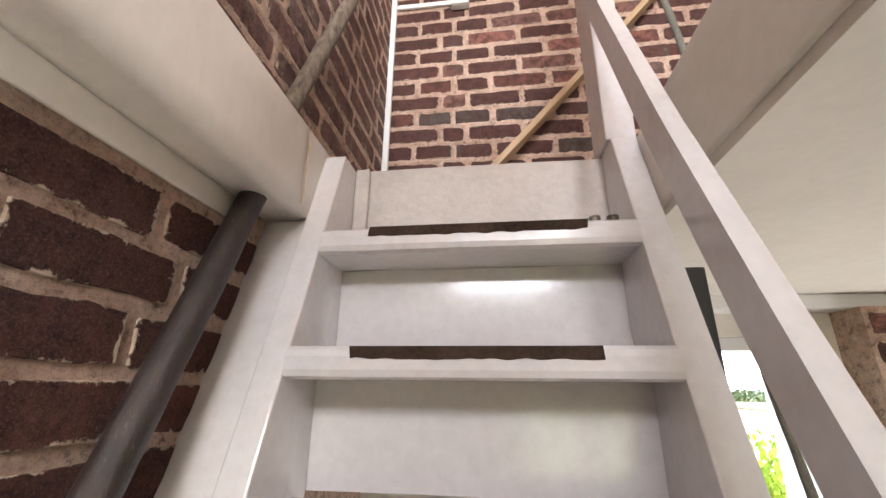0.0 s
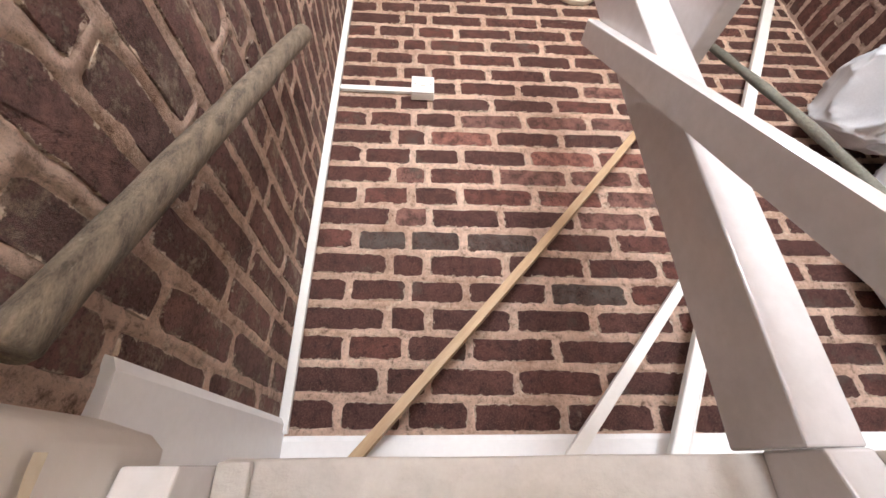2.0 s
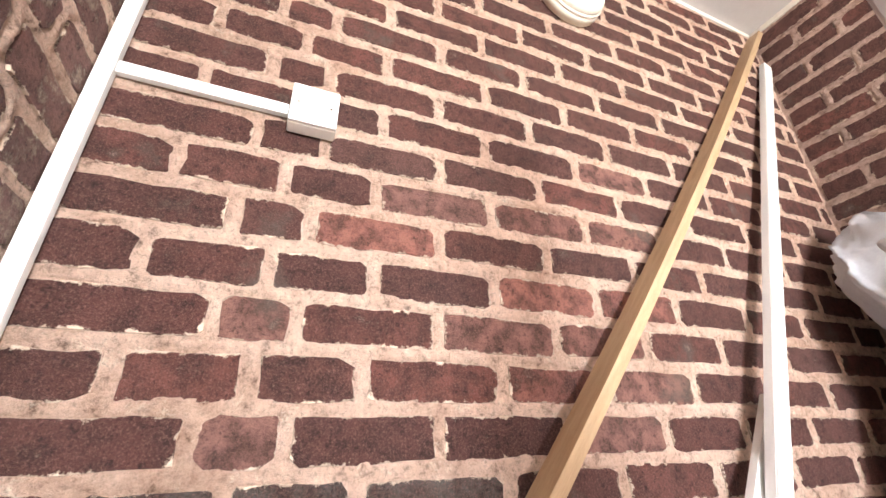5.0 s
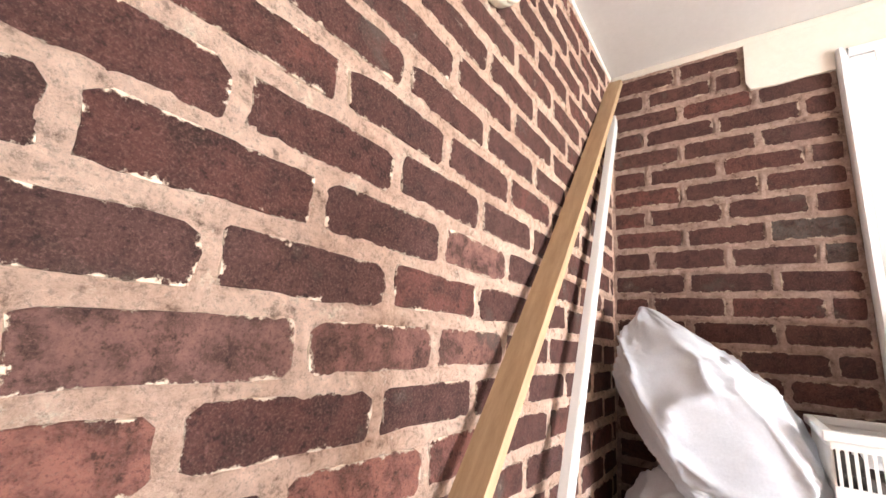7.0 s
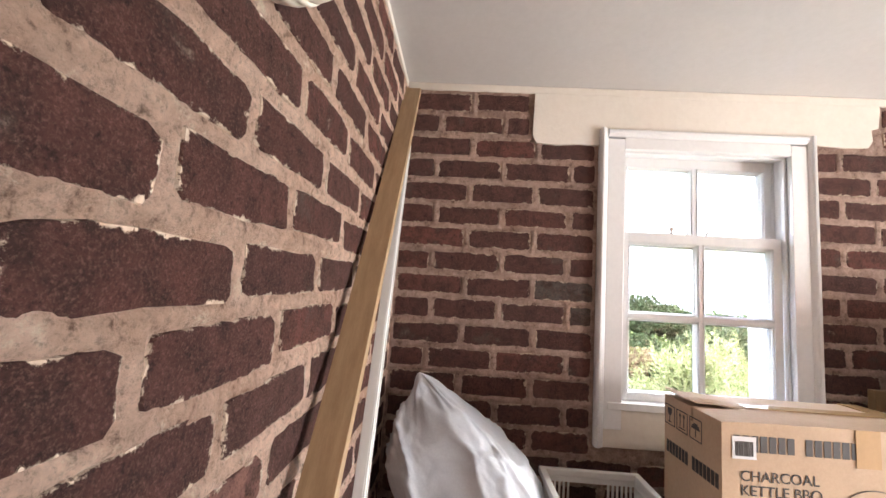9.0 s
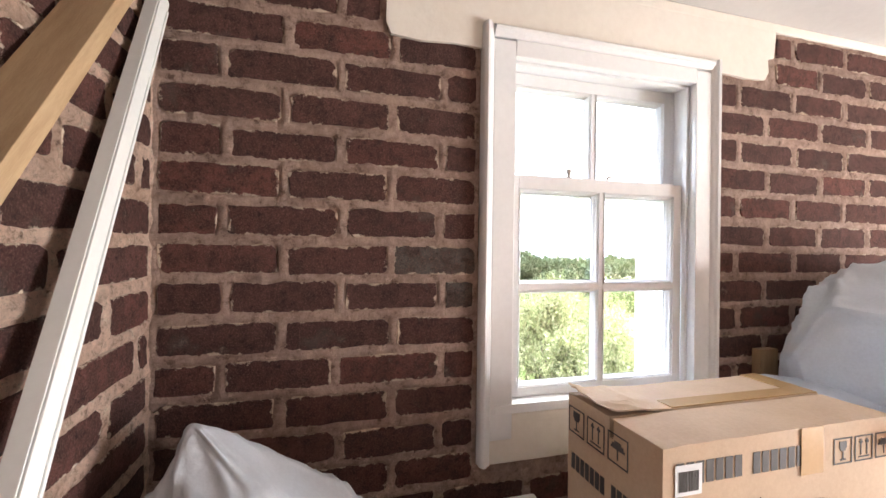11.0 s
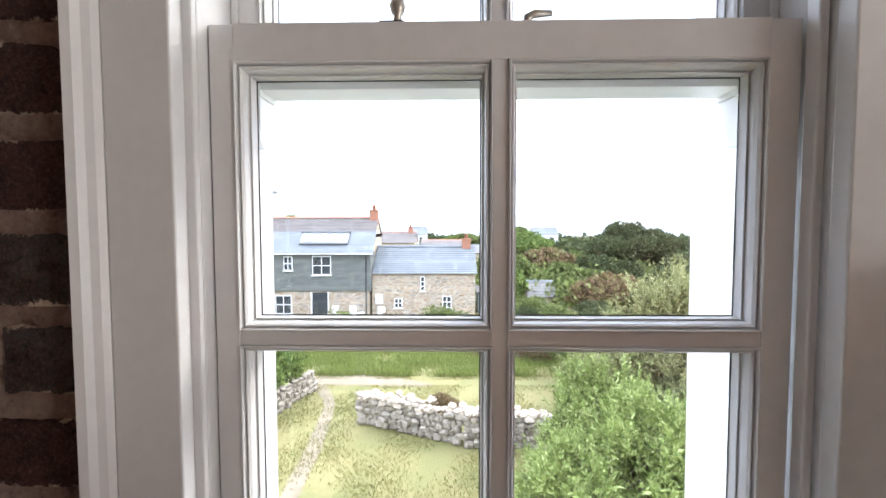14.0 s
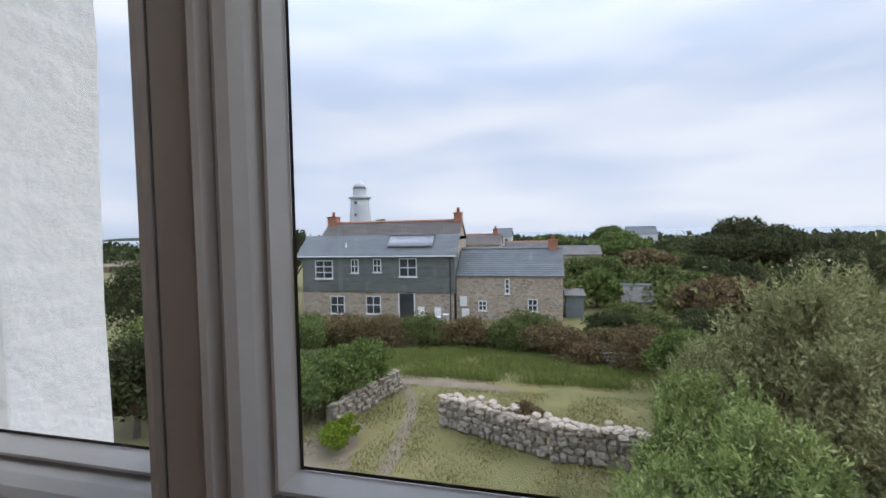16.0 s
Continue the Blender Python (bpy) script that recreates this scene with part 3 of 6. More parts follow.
# sash fastener on the meeting rail
fastener = part("fastener_plate", boxed((1.748, 0.452, 1.8542), (1.775, 0.476, 1.8572), 0.001), IRON, window_1, "dull brass sash fastener")
part("knob", tube(bmesh.new(), [(1.757, 0.459, 1.857), (1.757, 0.459, 1.865), (1.757, 0.459, 1.868), (1.757, 0.459, 1.874), (1.757, 0.4585, 1.88), (1.757, 0.458, 1.8825)], [0.005, 0.0038, 0.0065, 0.0082, 0.0065, 0.002], 12), BRASS, fastener, smooth=True)
latch = part("latch", tube(bmesh.new(), [(1.757, 0.332, 1.854), (1.757, 0.332, 1.862), (1.757, 0.325, 1.8655), (1.757, 0.308, 1.866)], [0.0045, 0.0045, 0.0042, 0.003], 10), BRASS, window_1, "small curved metal latch", smooth=True)

# plaster left over the window head
edge = [(0.984, CZ - 0.03), (0.988, 2.20), (0.975, 2.172), (0.90, 2.166), (0.82, 2.172), (0.743, 2.17), (0.743, 2.228), (-0.021, 2.228), (-0.021, 2.207), (-0.12, 2.20), (-0.205, 2.204), (-0.222, 2.23), (-0.218, 2.27), (-0.243, 2.278), (-0.25, 2.34), (-0.25, CZ - 0.03)]
patch = thing("plaster_patch", prism(edge, 0, 1.708, 1.7205), PLASTER, "cream plaster left over the window with ragged edge", "plaster", kind="structure")
thing("plaster_band", lumpy(boxed((1.7085, -1.1, CZ - 0.029), (1.7205, NY - 0.012, CZ - 0.001), 0.002), 4, 0.0022, 12), PLASTER, "ragged cream plaster strip under the ceiling", "plaster", kind="structure", smooth=True)
thing("plaster_band", lumpy(boxed((WX + 0.004, 1.464, CZ - 0.022), (1.705, 1.4745, CZ - 0.001), 0.002), 4, 0.0022, 12), PLASTER, "ragged cream plaster strip under the ceiling", "plaster", kind="structure", smooth=True)

# ---- stair ----
SLOPE = 0.344  # run for each metre of rise
stair = thing("staircase", label="steep white gloss-painted wooden stair with worn treads", category="staircase")


def front(z):
    return 0.655 + (z + 0.24) * SLOPE


WORN = surface("worn_bare_nosing", (0.014, 0.009, 0.007), (0.07, 0.042, 0.03), 0.9, 12, 120, 0.6, 0.003, spec=0.15)
for x0, x1, top in ((-0.353, -0.305, 0.008), (0.279, 0.331, 0.016)):
    part("stringer", prism([(front(top), top), (front(LOWER), LOWER), (front(LOWER) + 0.30, LOWER), (0.822, -0.26), (0.822, top)], 0, x0, x1, 0.003), GLOSS, stair)
for k in range(10):
    top, nose = -0.205 - 0.228 * k, 0.652 - 0.228 * SLOPE * k
    t = part("tread", prism([(nose + 0.012, top), (nose + 0.003, top - 0.006), (nose, top - 0.016), (nose, top - 0.036), (nose + 0.004, top - 0.046), (nose + 0.014, top - 0.05), (nose + 0.165, top - 0.05), (nose + 0.165, top)], 0, -0.3049, 0.2789), GLOSS, stair)
    bm = boxed((-0.21 + 0.01 * (k % 2), nose - 0.0016, top - 0.020), (0.19 - 0.015 * (k % 3), nose + 0.016, top - 0.001), 0.0006)
    bmesh.ops.subdivide_edges(bm, edges=[e for e in bm.edges if abs(e.verts[0].co.x - e.verts[1].co.x) > 0.1], cuts=40)
    for v in bm.verts:
        if v.co.z < top - 0.015:
            v.co.z += 0.004 * noise.noise(v.co * 40)
        v.co.x += 0.004 * noise.noise(Vector((v.co.z * 90, k, 0)))
    part("worn_nosing", bm, WORN, t, "dark worn-through paint on the nosing")
    if k:
        part("riser", boxed((-0.3049, nose + 0.13 + 0.228 * SLOPE, top + 0.0005), (0.2789, nose + 0.142 + 0.228 * SLOPE, top + 0.1775), 0.001), GLOSS, stair)
part("closing_board", prism([(front(-0.17) + 0.012, -0.17), (front(LOWER) + 0.012, LOWER), (front(LOWER) + 0.03, LOWER), (front(-0.17) + 0.03, -0.17)], 0, WX + 0.001, -0.354), GLOSS, stair)
for x in (0.213, 0.246):
    part("bolt", tube(bmesh.new(), [(x, 0.69, -0.2048), (x, 0.69, -0.188), (x, 0.69, -0.187)], [0.011, 0.011, 0.007], 10), IRON, stair, "dark bolt head on the tread", smooth=True)

post = thing("newel_post", boxed((0.272, 0.752, 0.017), (0.336, 0.862, 1.38), 0.003), GLOSS, "white painted square newel post", "newel post")
top_edge = [(0.862, 0.852), (0.635, 0.312), (0.434, -0.164), (0.249, -0.57), (0.03, -1.06)]
thing("handrail_board", prism(top_edge + [(y + 0.05, z - 0.012) for y, z in top_edge[::-1]], 0, 0.246, 0.2715, 0.003), GLOSS, "white painted sloping handrail board on the newel", "handrail")
thing("guard_rail", boxed((0.3365, -0.74, 0.61), (0.368, 0.81, 0.76), 0.004), GLOSS, "white painted rail round the stair opening", "rail")
POLE = surface("weathered_grey_pole", (0.05, 0.036, 0.024), (0.27, 0.205, 0.145), 0.75, 9, 60, 0.8, 0.005, (9, 9, 2), stain=(0.42, 0.37, 0.31), stain_amount=0.5)
DARKPOLE = surface("dark_stained_pole", (0.012, 0.007, 0.006), (0.05, 0.030, 0.023), 0.42, 6, 60, 0.5, 0.003, (9, 9, 2), stain=(0.4, 0.35, 0.3), stain_amount=0.35)


def round_pole(name, a, b, r, mat, label, steps=14):
    pts = [Vector(a).lerp(Vector(b), i / steps) + noise.noise_vector(Vector((i * 0.35, r * 50, 2))) * 0.004 for i in range(steps + 1)]
    rad = [r * (1 + 0.07 * noise.noise(Vector((i * 0.6, 9, r * 30)))) for i in range(steps + 1)]
    pts = [pts[0] - (pts[1] - pts[0]).normalized() * 0.006] + pts + [pts[-1] + (pts[-1] - pts[-2]).normalized() * 0.008]
    rad = [rad[0] * 0.8] + rad + [rad[-1] * 0.75]
    return thing(name, tube(bmesh.new(), pts, rad, 16, 0.03), mat, label, "handrail", smooth=True)


round_pole("handrail_pole", (-0.412, 0.662, 0.088), (-0.392, 0.985, 0.925), 0.0215, POLE, "round weathered wooden handrail against the brick wall")
round_pole("handrail_pole", (-0.407, 0.585, -0.155), (-0.407, 0.13, -1.28), 0.024, DARKPOLE, "dark stained round handrail along the lower stair", 20)



# ---- things in the room ----
PLASTIC = surface("white_plastic", (0.72, 0.72, 0.70), (0.80, 0.80, 0.78), 0.35, 5, 90, 0.05, 0.001)
PINE = surface("planed_pine", (0.34, 0.22, 0.12), (0.48, 0.34, 0.20), 0.55, 5, 50, 0.3, 0.002, (14, 14, 1.5), stain=(0.25, 0.14, 0.07), stain_amount=0.3)
SACK = surface("white_woven_sack", (0.47, 0.495, 0.54), (0.59, 0.62, 0.67), 0.45, 6, 160, 0.25, 0.003)
CARD = surface("brown_cardboard", (0.47, 0.335, 0.225), (0.58, 0.43, 0.30), 0.8, 4, 120, 0.15, 0.001, stain=(0.33, 0.22, 0.13), stain_amount=0.35)
TAPE = surface("brown_packing_tape", (0.42, 0.27, 0.13), (0.50, 0.33, 0.17), 0.22, 6, 80, 0.15, 0.001)
INK = surface("printed_black_ink", (0.045, 0.04, 0.04), (0.09, 0.08, 0.075), 0.7)
LABEL = surface("white_paper_label", (0.72, 0.74, 0.76), (0.80, 0.81, 0.82), 0.4)
ROPE = surface("grey_green_rope", (0.11, 0.11, 0.09), (0.24, 0.235, 0.195), 0.85, 30, 260, 0.8, 0.004)
BLACKWOOD = surface("black_painted_timber", (0.012, 0.011, 0.011), (0.03, 0.028, 0.026), 0.5)
OPAL = surface("cream_opal_plastic", (0.74, 0.70, 0.60), (0.80, 0.77, 0.68), 0.3, 4, 60, 0.03, 0.001)

# cable trunking and switch
trunk = thing("cable_trunking", boxed((-0.4385, 1.449, 0.0765), (-0.4135, 1.4655, CZ - 0.024), 0.0015), PLASTIC, "white plastic cable trunking in the wall corner", "trunking")
part("lid_edge", boxed((-0.4365, 1.4475, 0.08), (-0.4155, 1.4489, CZ - 0.025), 0.0006), PLASTIC, trunk)
thing("cable_trunking", boxed((-0.4125, 1.452, 1.276), (-0.1435, 1.4655, 1.300), 0.0015), PLASTIC, "white plastic trunking leading to the switch", "trunking")
switch = thing("light_switch", boxed((-0.142, 1.434, 1.246), (-0.055, 1.4655, 1.333), 0.003), PLASTIC, "white surface-mounted light switch on the brick", "switch")
plate = part("plate", boxed((-0.1415, 1.4255, 1.2465), (-0.0555, 1.4339, 1.3325), 0.0025), PLASTIC, switch)
part("rocker", prism([(1.4251, 1.279), (1.4222, 1.279), (1.4205, 1.302), (1.4251, 1.302)], 0, -0.1085, -0.088, 0.0006), PLASTIC, plate)
for x in (-0.128, -0.069):
    part("screw", tube(bmesh.new(), [(x, 1.4256, 1.2895), (x, 1.4246, 1.2895)], [0.0028, 0.0024], 10), IRON, plate)

# bulkhead light
def disc_stack(c, rows, sides=40, squash=1.0):
    """A turned form about the y axis, from rows of (y, radius)."""
    bm, rings = bmesh.new(), []
    for y, r in rows:
        r *= 0.95
        rings.append([bm.verts.new((c[0] + r * math.cos(k * math.tau / sides), c[1] + y, c[2] + r * squash * math.sin(k * math.tau / sides))) for k in range(sides)])
    for a, b in zip(rings, rings[1:]):
        for k in range(sides):
            bm.faces.new((a[k], a[(k + 1) % sides], b[(k + 1) % sides], b[k]))
    bm.faces.new(rings[0])
    bm.faces.new(rings[-1][::-1])
    return bm


LAMP = (0.625, 1.466, 2.035)
bulk = thing("bulkhead_light", disc_stack(LAMP, [(0, 0.118), (-0.02, 0.121), (-0.032, 0.119)]), OPAL, "round cream bulkhead wall lamp, unlit", "wall lamp", smooth=True)
part("diffuser", disc_stack(LAMP, [(-0.0325, 0.113), (-0.045, 0.1165), (-0.058, 0.113), (-0.07, 0.10), (-0.079, 0.078), (-0.084, 0.045), (-0.086, 0.01)]), OPAL, bulk, smooth=True)
part("rim", disc_stack(LAMP, [(-0.0322, 0.119), (-0.036, 0.1205), (-0.041, 0.119), (-0.0415, 0.116)]), OPAL, bulk, smooth=True)


def leaning(name, a, b, w, d, mat, label, category, bevel=0.001, bow=0.0):
    """A straight or slightly bowed length of squared stuff from a to b, w wide along the wall and d deep."""
    a, b = Vector(a), Vector(b)
    along = (b - a).normalized()
    side = along.cross(Vector((0, 1, 0))).normalized()
    out = side.cross(along).normalized()
    m = Matrix((side, out, along)).transposed().to_4x4()
    m.translation = a
    length = (b - a).length
    bm = boxed((-w / 2, -d / 2, 0), (w / 2, d / 2, length), bevel)
    if bow:
        bmesh.ops.subdivide_edges(bm, edges=[e for e in bm.edges if abs(e.verts[0].co.z - e.verts[1].co.z) > length / 2], cuts=16)
        for v in bm.verts:
            v.co.x += bow * math.sin(math.pi * v.co.z / length)
    return thing(name, bm, mat, label, category, m=m)


leaning("timber_batten", (-0.245, 1.39, 0.012), (1.692, 1.444, 2.345), 0.025, 0.058, PINE, "pale pine batten leaning across the brick wall", "batten", bow=-0.038)
cap = leaning("plastic_trunking_length", (0.24, 1.335, 0.012), (0.99, 1.448, 0.80), 0.03, 0.018, PLASTIC, "white plastic trunking offcut leaning on the wall", "trunking")
tall = leaning("plastic_trunking_length", (0.51, 1.372, 0.012), (1.690, 1.452, 2.17), 0.043, 0.022, PLASTIC, "long white plastic trunking leaning into the corner", "trunking")
for k in (-1, 1):
    part("side_lip", boxed((k * 0.018 - 0.0025, -0.0145, 0.002), (k * 0.018 + 0.0025, -0.0112, 2.43), 0.0008), PLASTIC, tall)

# rope beside the newel
pts = [(0.40, 0.874, 1.06), (0.415, 0.84, 0.86), (0.42, 0.775, 0.62), (0.42, 0.722, 0.44), (0.42, 0.675, 0.22), (0.418, 0.655, 0.06), (0.43, 0.69, -0.08), (0.455, 0.75, -0.2), (0.465, 0.74, -0.4), (0.47, 0.69, -0.62), (0.47, 0.62, -0.95), (0.47, 0.55, -1.3), (0.47, 0.5, -1.6)]
fine = []
for i in range(len(pts) - 1):
    for k in range(5):
        fine.append(Vector(pts[i]).lerp(Vector(pts[i + 1]), k / 5))
for _ in range(6):
    fine = [fine[0]] + [(fine[i - 1] + 2 * fine[i] + fine[i + 1]) / 4 for i in range(1, len(fine) - 1)] + [fine[-1]]
thing("rope", tube(bmesh.new(), fine, [0.007 * (1 + 0.1 * math.sin(i * 2.1)) for i in range(len(fine))], 10, 0.06), ROPE, "weathered grey-green rope hanging beside the newel", "rope", smooth=True)
thing("dark_post", boxed((0.354, 0.70, LOWER), (0.394, 0.735, -0.286), 0.003), BLACKWOOD, "black painted timber post beside the stair", "post")


def sack(name, base, size, seed, label, peak=None, folds=0.05, lean=(0, 0), square=0.75, taper=0.25, facets=170):
    """A filled sack: sagging body of broad flat facets meeting in creases, fine wrinkles, and a gathered neck."""
    bm = bmesh.new()
    bmesh.ops.create_icosphere(bm, subdivisions=6, radius=1)
    off = Vector((seed * 3.7, seed * 1.3, seed * 5.1))
    rng = np.random.default_rng(seed)
    planes = rng.normal(size=(facets, 3))
    planes /= np.linalg.norm(planes, axis=1)[:, None]
    reach = 1 - folds * rng.uniform(0.0, 2.2, facets)
    for v in bm.verts:
        n = v.co.normalized()
        p = Vector((math.copysign(abs(n.x) ** square, n.x), math.copysign(abs(n.y) ** square, n.y), math.copysign(abs(n.z) ** square, n.z)))
        q = n + noise.noise_vector(n * 1.8 + off) * 0.22
        q.normalize()
        d = planes @ np.array(q)
        cut = np.where(d > 0.25, reach / np.maximum(d, 0.25), 9.0)
        cut.sort()
        r = min(cut[0], 1.03)
        near = math.exp(-(cut[1] - cut[0]) * 45)
        w = noise.noise(q * 9 + off) * 0.5 + noise.noise(q * 19 + off) * 0.3
        r += folds * (0.35 * near + 0.3 * w * (0.5 + near))
        p *= r
        h = (p.z + 1) / 2
        bulge = 1.0 + 0.12 * math.sin(h * math.pi) - taper * max(0, h - 0.6) / 0.4
        c = Vector((p.x * size[0] * bulge + lean[0] * h, p.y * size[1] * bulge + lean[1] * h, max(0.0, h) * size[2]))
        if peak and n.z > 0.76:
            k = ((n.z - 0.76) / 0.24) ** 2.0
            a = math.atan2(n.y, n.x)
            pleat = 0.03 * (math.sin(9 * a + 2 * math.sin(3 * a)) + 0.5 * math.sin(17 * a)) * k * (1 - k) * 2
            flare = 0.03 + 0.03 * max(0.0, k - 0.75) * 4
            c = c.lerp(Vector(peak) + Vector((n.x * flare + pleat * math.cos(a), n.y * flare + pleat * math.sin(a), (n.z - 1) * 0.12)), k * 0.85)
        v.co = c
    return thing(name, bm, SACK, label, "sack", smooth=True, m=Matrix.Translation(base))


sack("sack", (1.46, 1.22, 0.0), (0.22, 0.22, 0.93), 2, "crumpled white sack standing on the floor under another", folds=0.07)
sack("sack", (1.45, 1.01, 0.72), (0.225, 0.225, 0.58), 5, "full white woven sack with gathered neck", peak=(0.085, 0.34, 0.645), folds=0.12, lean=(0.05, 0.28), square=0.62, taper=0.2)
sack("sack", (1.46, -0.535, 0.78), (0.215, 0.405, 0.90), 8, "large white plastic sack leaning by the window wall", folds=0.085, square=0.52, taper=0.08)
sack("sack", (1.44, -0.50, 0.0), (0.24, 0.45, 0.84), 11, "white sack lying under a larger one", folds=0.06)
thing("plastic_sheet", lumpy(boxed((1.22, -0.62, 1.25), (1.66, -0.035, 1.31), 0.02), 9, 0.02, 9), SACK, "crumpled white plastic sheet beside the box", "plastic sheet", smooth=True)
leaning("timber_offcut", (1.69, -0.198, 0.012), (1.693, -0.198, 1.362), 0.028, 0.07, PINE, "short brown timber offcut standing by the sacks", "timber")

# crates, stacked
def crate(z, label):
    x0, x1, y0, y1, h = 1.27, 1.655, 0.612, 0.935, 0.262
    c = thing("plastic_crate", boxed((x0 + 0.012, y0 + 0.012, z), (x1 - 0.012, y1 - 0.012, z + 0.008), 0.002), PLASTIC, label, "crate", group="stacked crates")
    for name, lo, hi in (("rim", (x0, y0, z + h - 0.022), (x0 + 0.02, y1, z + h)), ("rim", (x1 - 0.02, y0, z + h - 0.022), (x1, y1, z + h)),
                         ("rim", (x0 + 0.0202, y0, z + h - 0.022), (x1 - 0.0202, y0 + 0.02, z + h)), ("rim", (x0 + 0.0202, y1 - 0.02, z + h - 0.022), (x1 - 0.0202, y1, z + h))):
        part(name, boxed(lo, hi, 0.003), PLASTIC, c)
    # slotted sides with a hand hole in the long walls
    for x in (x0 + 0.012, x1 - 0.017):
        bm = bmesh.new()
        box(bm, (x, y0 + 0.0125, z + 0.0085), (x + 0.005, y1 - 0.0125, z + 0.15))
        box(bm, (x, y0 + 0.0125, z + h - 0.038), (x + 0.005, y1 - 0.0125, z + h - 0.0225))
        y = y0 + 0.0125
        while y < y1 - 0.02:
            mid = abs(y - (y0 + y1) / 2) < 0.055
            if not mid:
                box(bm, (x, y, z + 0.15), (x + 0.005, y + 0.006, z + h - 0.038))
            y += 0.0142
        part("side_wall", bm, PLASTIC, c)
    for y in (y0 + 0.012, y1 - 0.017):
        bm = bmesh.new()
        box(bm, (x0 + 0.0175, y, z + 0.0085), (x1 - 0.0175, y + 0.005, z + 0.15))
        box(bm, (x0 + 0.0175, y, z + h - 0.038), (x1 - 0.0175, y + 0.005, z + h - 0.0225))
        x = x0 + 0.0175
        while x < x1 - 0.02:
            box(bm, (x, y, z + 0.15), (x + 0.006, y + 0.005, z + h - 0.038))
            x += 0.0142
        part("end_wall", bm, PLASTIC, c)
    return c


for k in range(4):
    crate(0.002 + 0.2625 * k, "white slotted plastic crate with clutter inside" if k == 3 else "white slotted plastic crate in a stack")
DARKSTUFF = surface("dark_clutter", (0.03, 0.025, 0.022), (0.12, 0.10, 0.085), 0.5, 14, 60, 0.5, 0.004)
thing("crumpled_cloth", lumpy(boxed((1.30, 0.65, 0.80), (1.62, 0.90, 0.965), 0.02), 9, 0.022, 13), DARKSTUFF, "dark crumpled cloth in the crate", "cloth", smooth=True)
thing("paper_sheet", prism([(1.32, 0.98), (1.46, 1.005), (1.4605, 1.007), (1.32, 0.982)], 1, 0.74, 0.86), LABEL, "loose white sheet of paper in the crate", "paper")

# cardboard boxes
def carton(x0, x1, y0, y1, z0, z1, label, torn):
    seam, top = (x0 + x1) / 2 - 0.01, z1 - 0.006
    b = thing("cardboard_box", prism([(x0, z0), (x1, z0), (x1, top), (seam + 0.006, top), (seam + 0.005, top - 0.04), (seam - 0.006, top - 0.04), (seam - 0.007, top), (x0, top)], 1, y0, y1), CARD, label, "box")
    for name, a, c, lift in (("top_flap", x0 - 0.001, seam - 0.004, 0.0), ("top_flap", seam + 0.003, x1 + 0.001, 0.004 if torn else 0.0)):
        bm = boxed((a, y0 - 0.001, z1 - 0.0055), (c, y1 + 0.001, z1 - 0.002))
        bmesh.ops.subdivide_edges(bm, edges=bm.edges[:], cuts=30, use_grid_fill=True)
        for v in bm.verts:
            k = max(0.0, min(1.0, (v.co.y - (y1 - 0.14)) / 0.14)) if torn else 0
            v.co.z += lift * k * 2 + 0.0025 * noise.noise(v.co * 16) + (0.012 * k * (1 - abs(noise.noise(v.co * 20))) ** 4 if c > x1 else -0.004 * k)
        part(name, bm, CARD, b)
    return b


BX0, BX1, BY0, BY1, BZ = 1.288, 1.566, 0.008, 0.572, 1.334
carton(1.27, 1.60, -0.02, 0.590, 0.002, 0.90, "plain brown cardboard box under another", False)
carton_1 = carton(BX0, BX1, BY0, BY1, 0.902, BZ, "large brown cardboard box, taped, with torn top flap", True)
part("tape", boxed((BX0 - 0.0025, 0.205, BZ - 0.09), (BX0 - 0.0012, 0.262, BZ - 0.003), 0.0003), TAPE, carton_1, "shiny brown tape")
part("tape", boxed((1.34, BY0 - 0.0025, BZ - 0.07), (1.395, BY0 - 0.0012, BZ - 0.004), 0.0003), TAPE, carton_1, "shiny brown tape")
part("tape", boxed((1.4215, BY0 + 0.001, BZ - 0.0022), (1.462, BY1 - 0.15, BZ + 0.0014), 0.0003), TAPE, carton_1, "shiny brown tape")
part("tape", boxed((1.4625, BY0 - 0.002, BZ - 0.0022), (BX1 + 0.002, BY0 + 0.05, BZ + 0.0014), 0.0003), TAPE, carton_1, "shiny brown tape")
part("paper_label", boxed((BX0 - 0.0018, 0.492, 1.245), (BX0 - 0.0008, 0.548, 1.297)), LABEL, carton_1, "white barcode label")


def ink_box(u0, u1, v0, v1, lines, north=False):
    """Bars of print on the box's west face (u is y) or its north face (u is x)."""
    bm = bmesh.new()
    for a, b, c, d in lines:
        p, q, r, s = u0 + (u1 - u0) * a, u0 + (u1 - u0) * b, v0 + (v1 - v0) * c, v0 + (v1 - v0) * d
        if north:
            box(bm, (min(p, q), BY1 + 0.0004, r), (max(p, q), BY1 + 0.0011, s))
        else:
            box(bm, (BX0 - 0.0011, min(p, q), r), (BX0 - 0.0004, max(p, q), s))
    return bm


rnd = random.Random(3)
bars, u = [], 0.0
while u < 1:
    w = rnd.uniform(0.012, 0.045)
    bars.append((u, min(1, u + w), 0, 1))
    u += w + rnd.uniform(0.01, 0.03)
bm = ink_box(0.541, 0.499, 1.252, 1.286, bars)
for v in bm.verts:
    v.co.x -= 0.0014
part("barcode", bm, INK, carton_1)
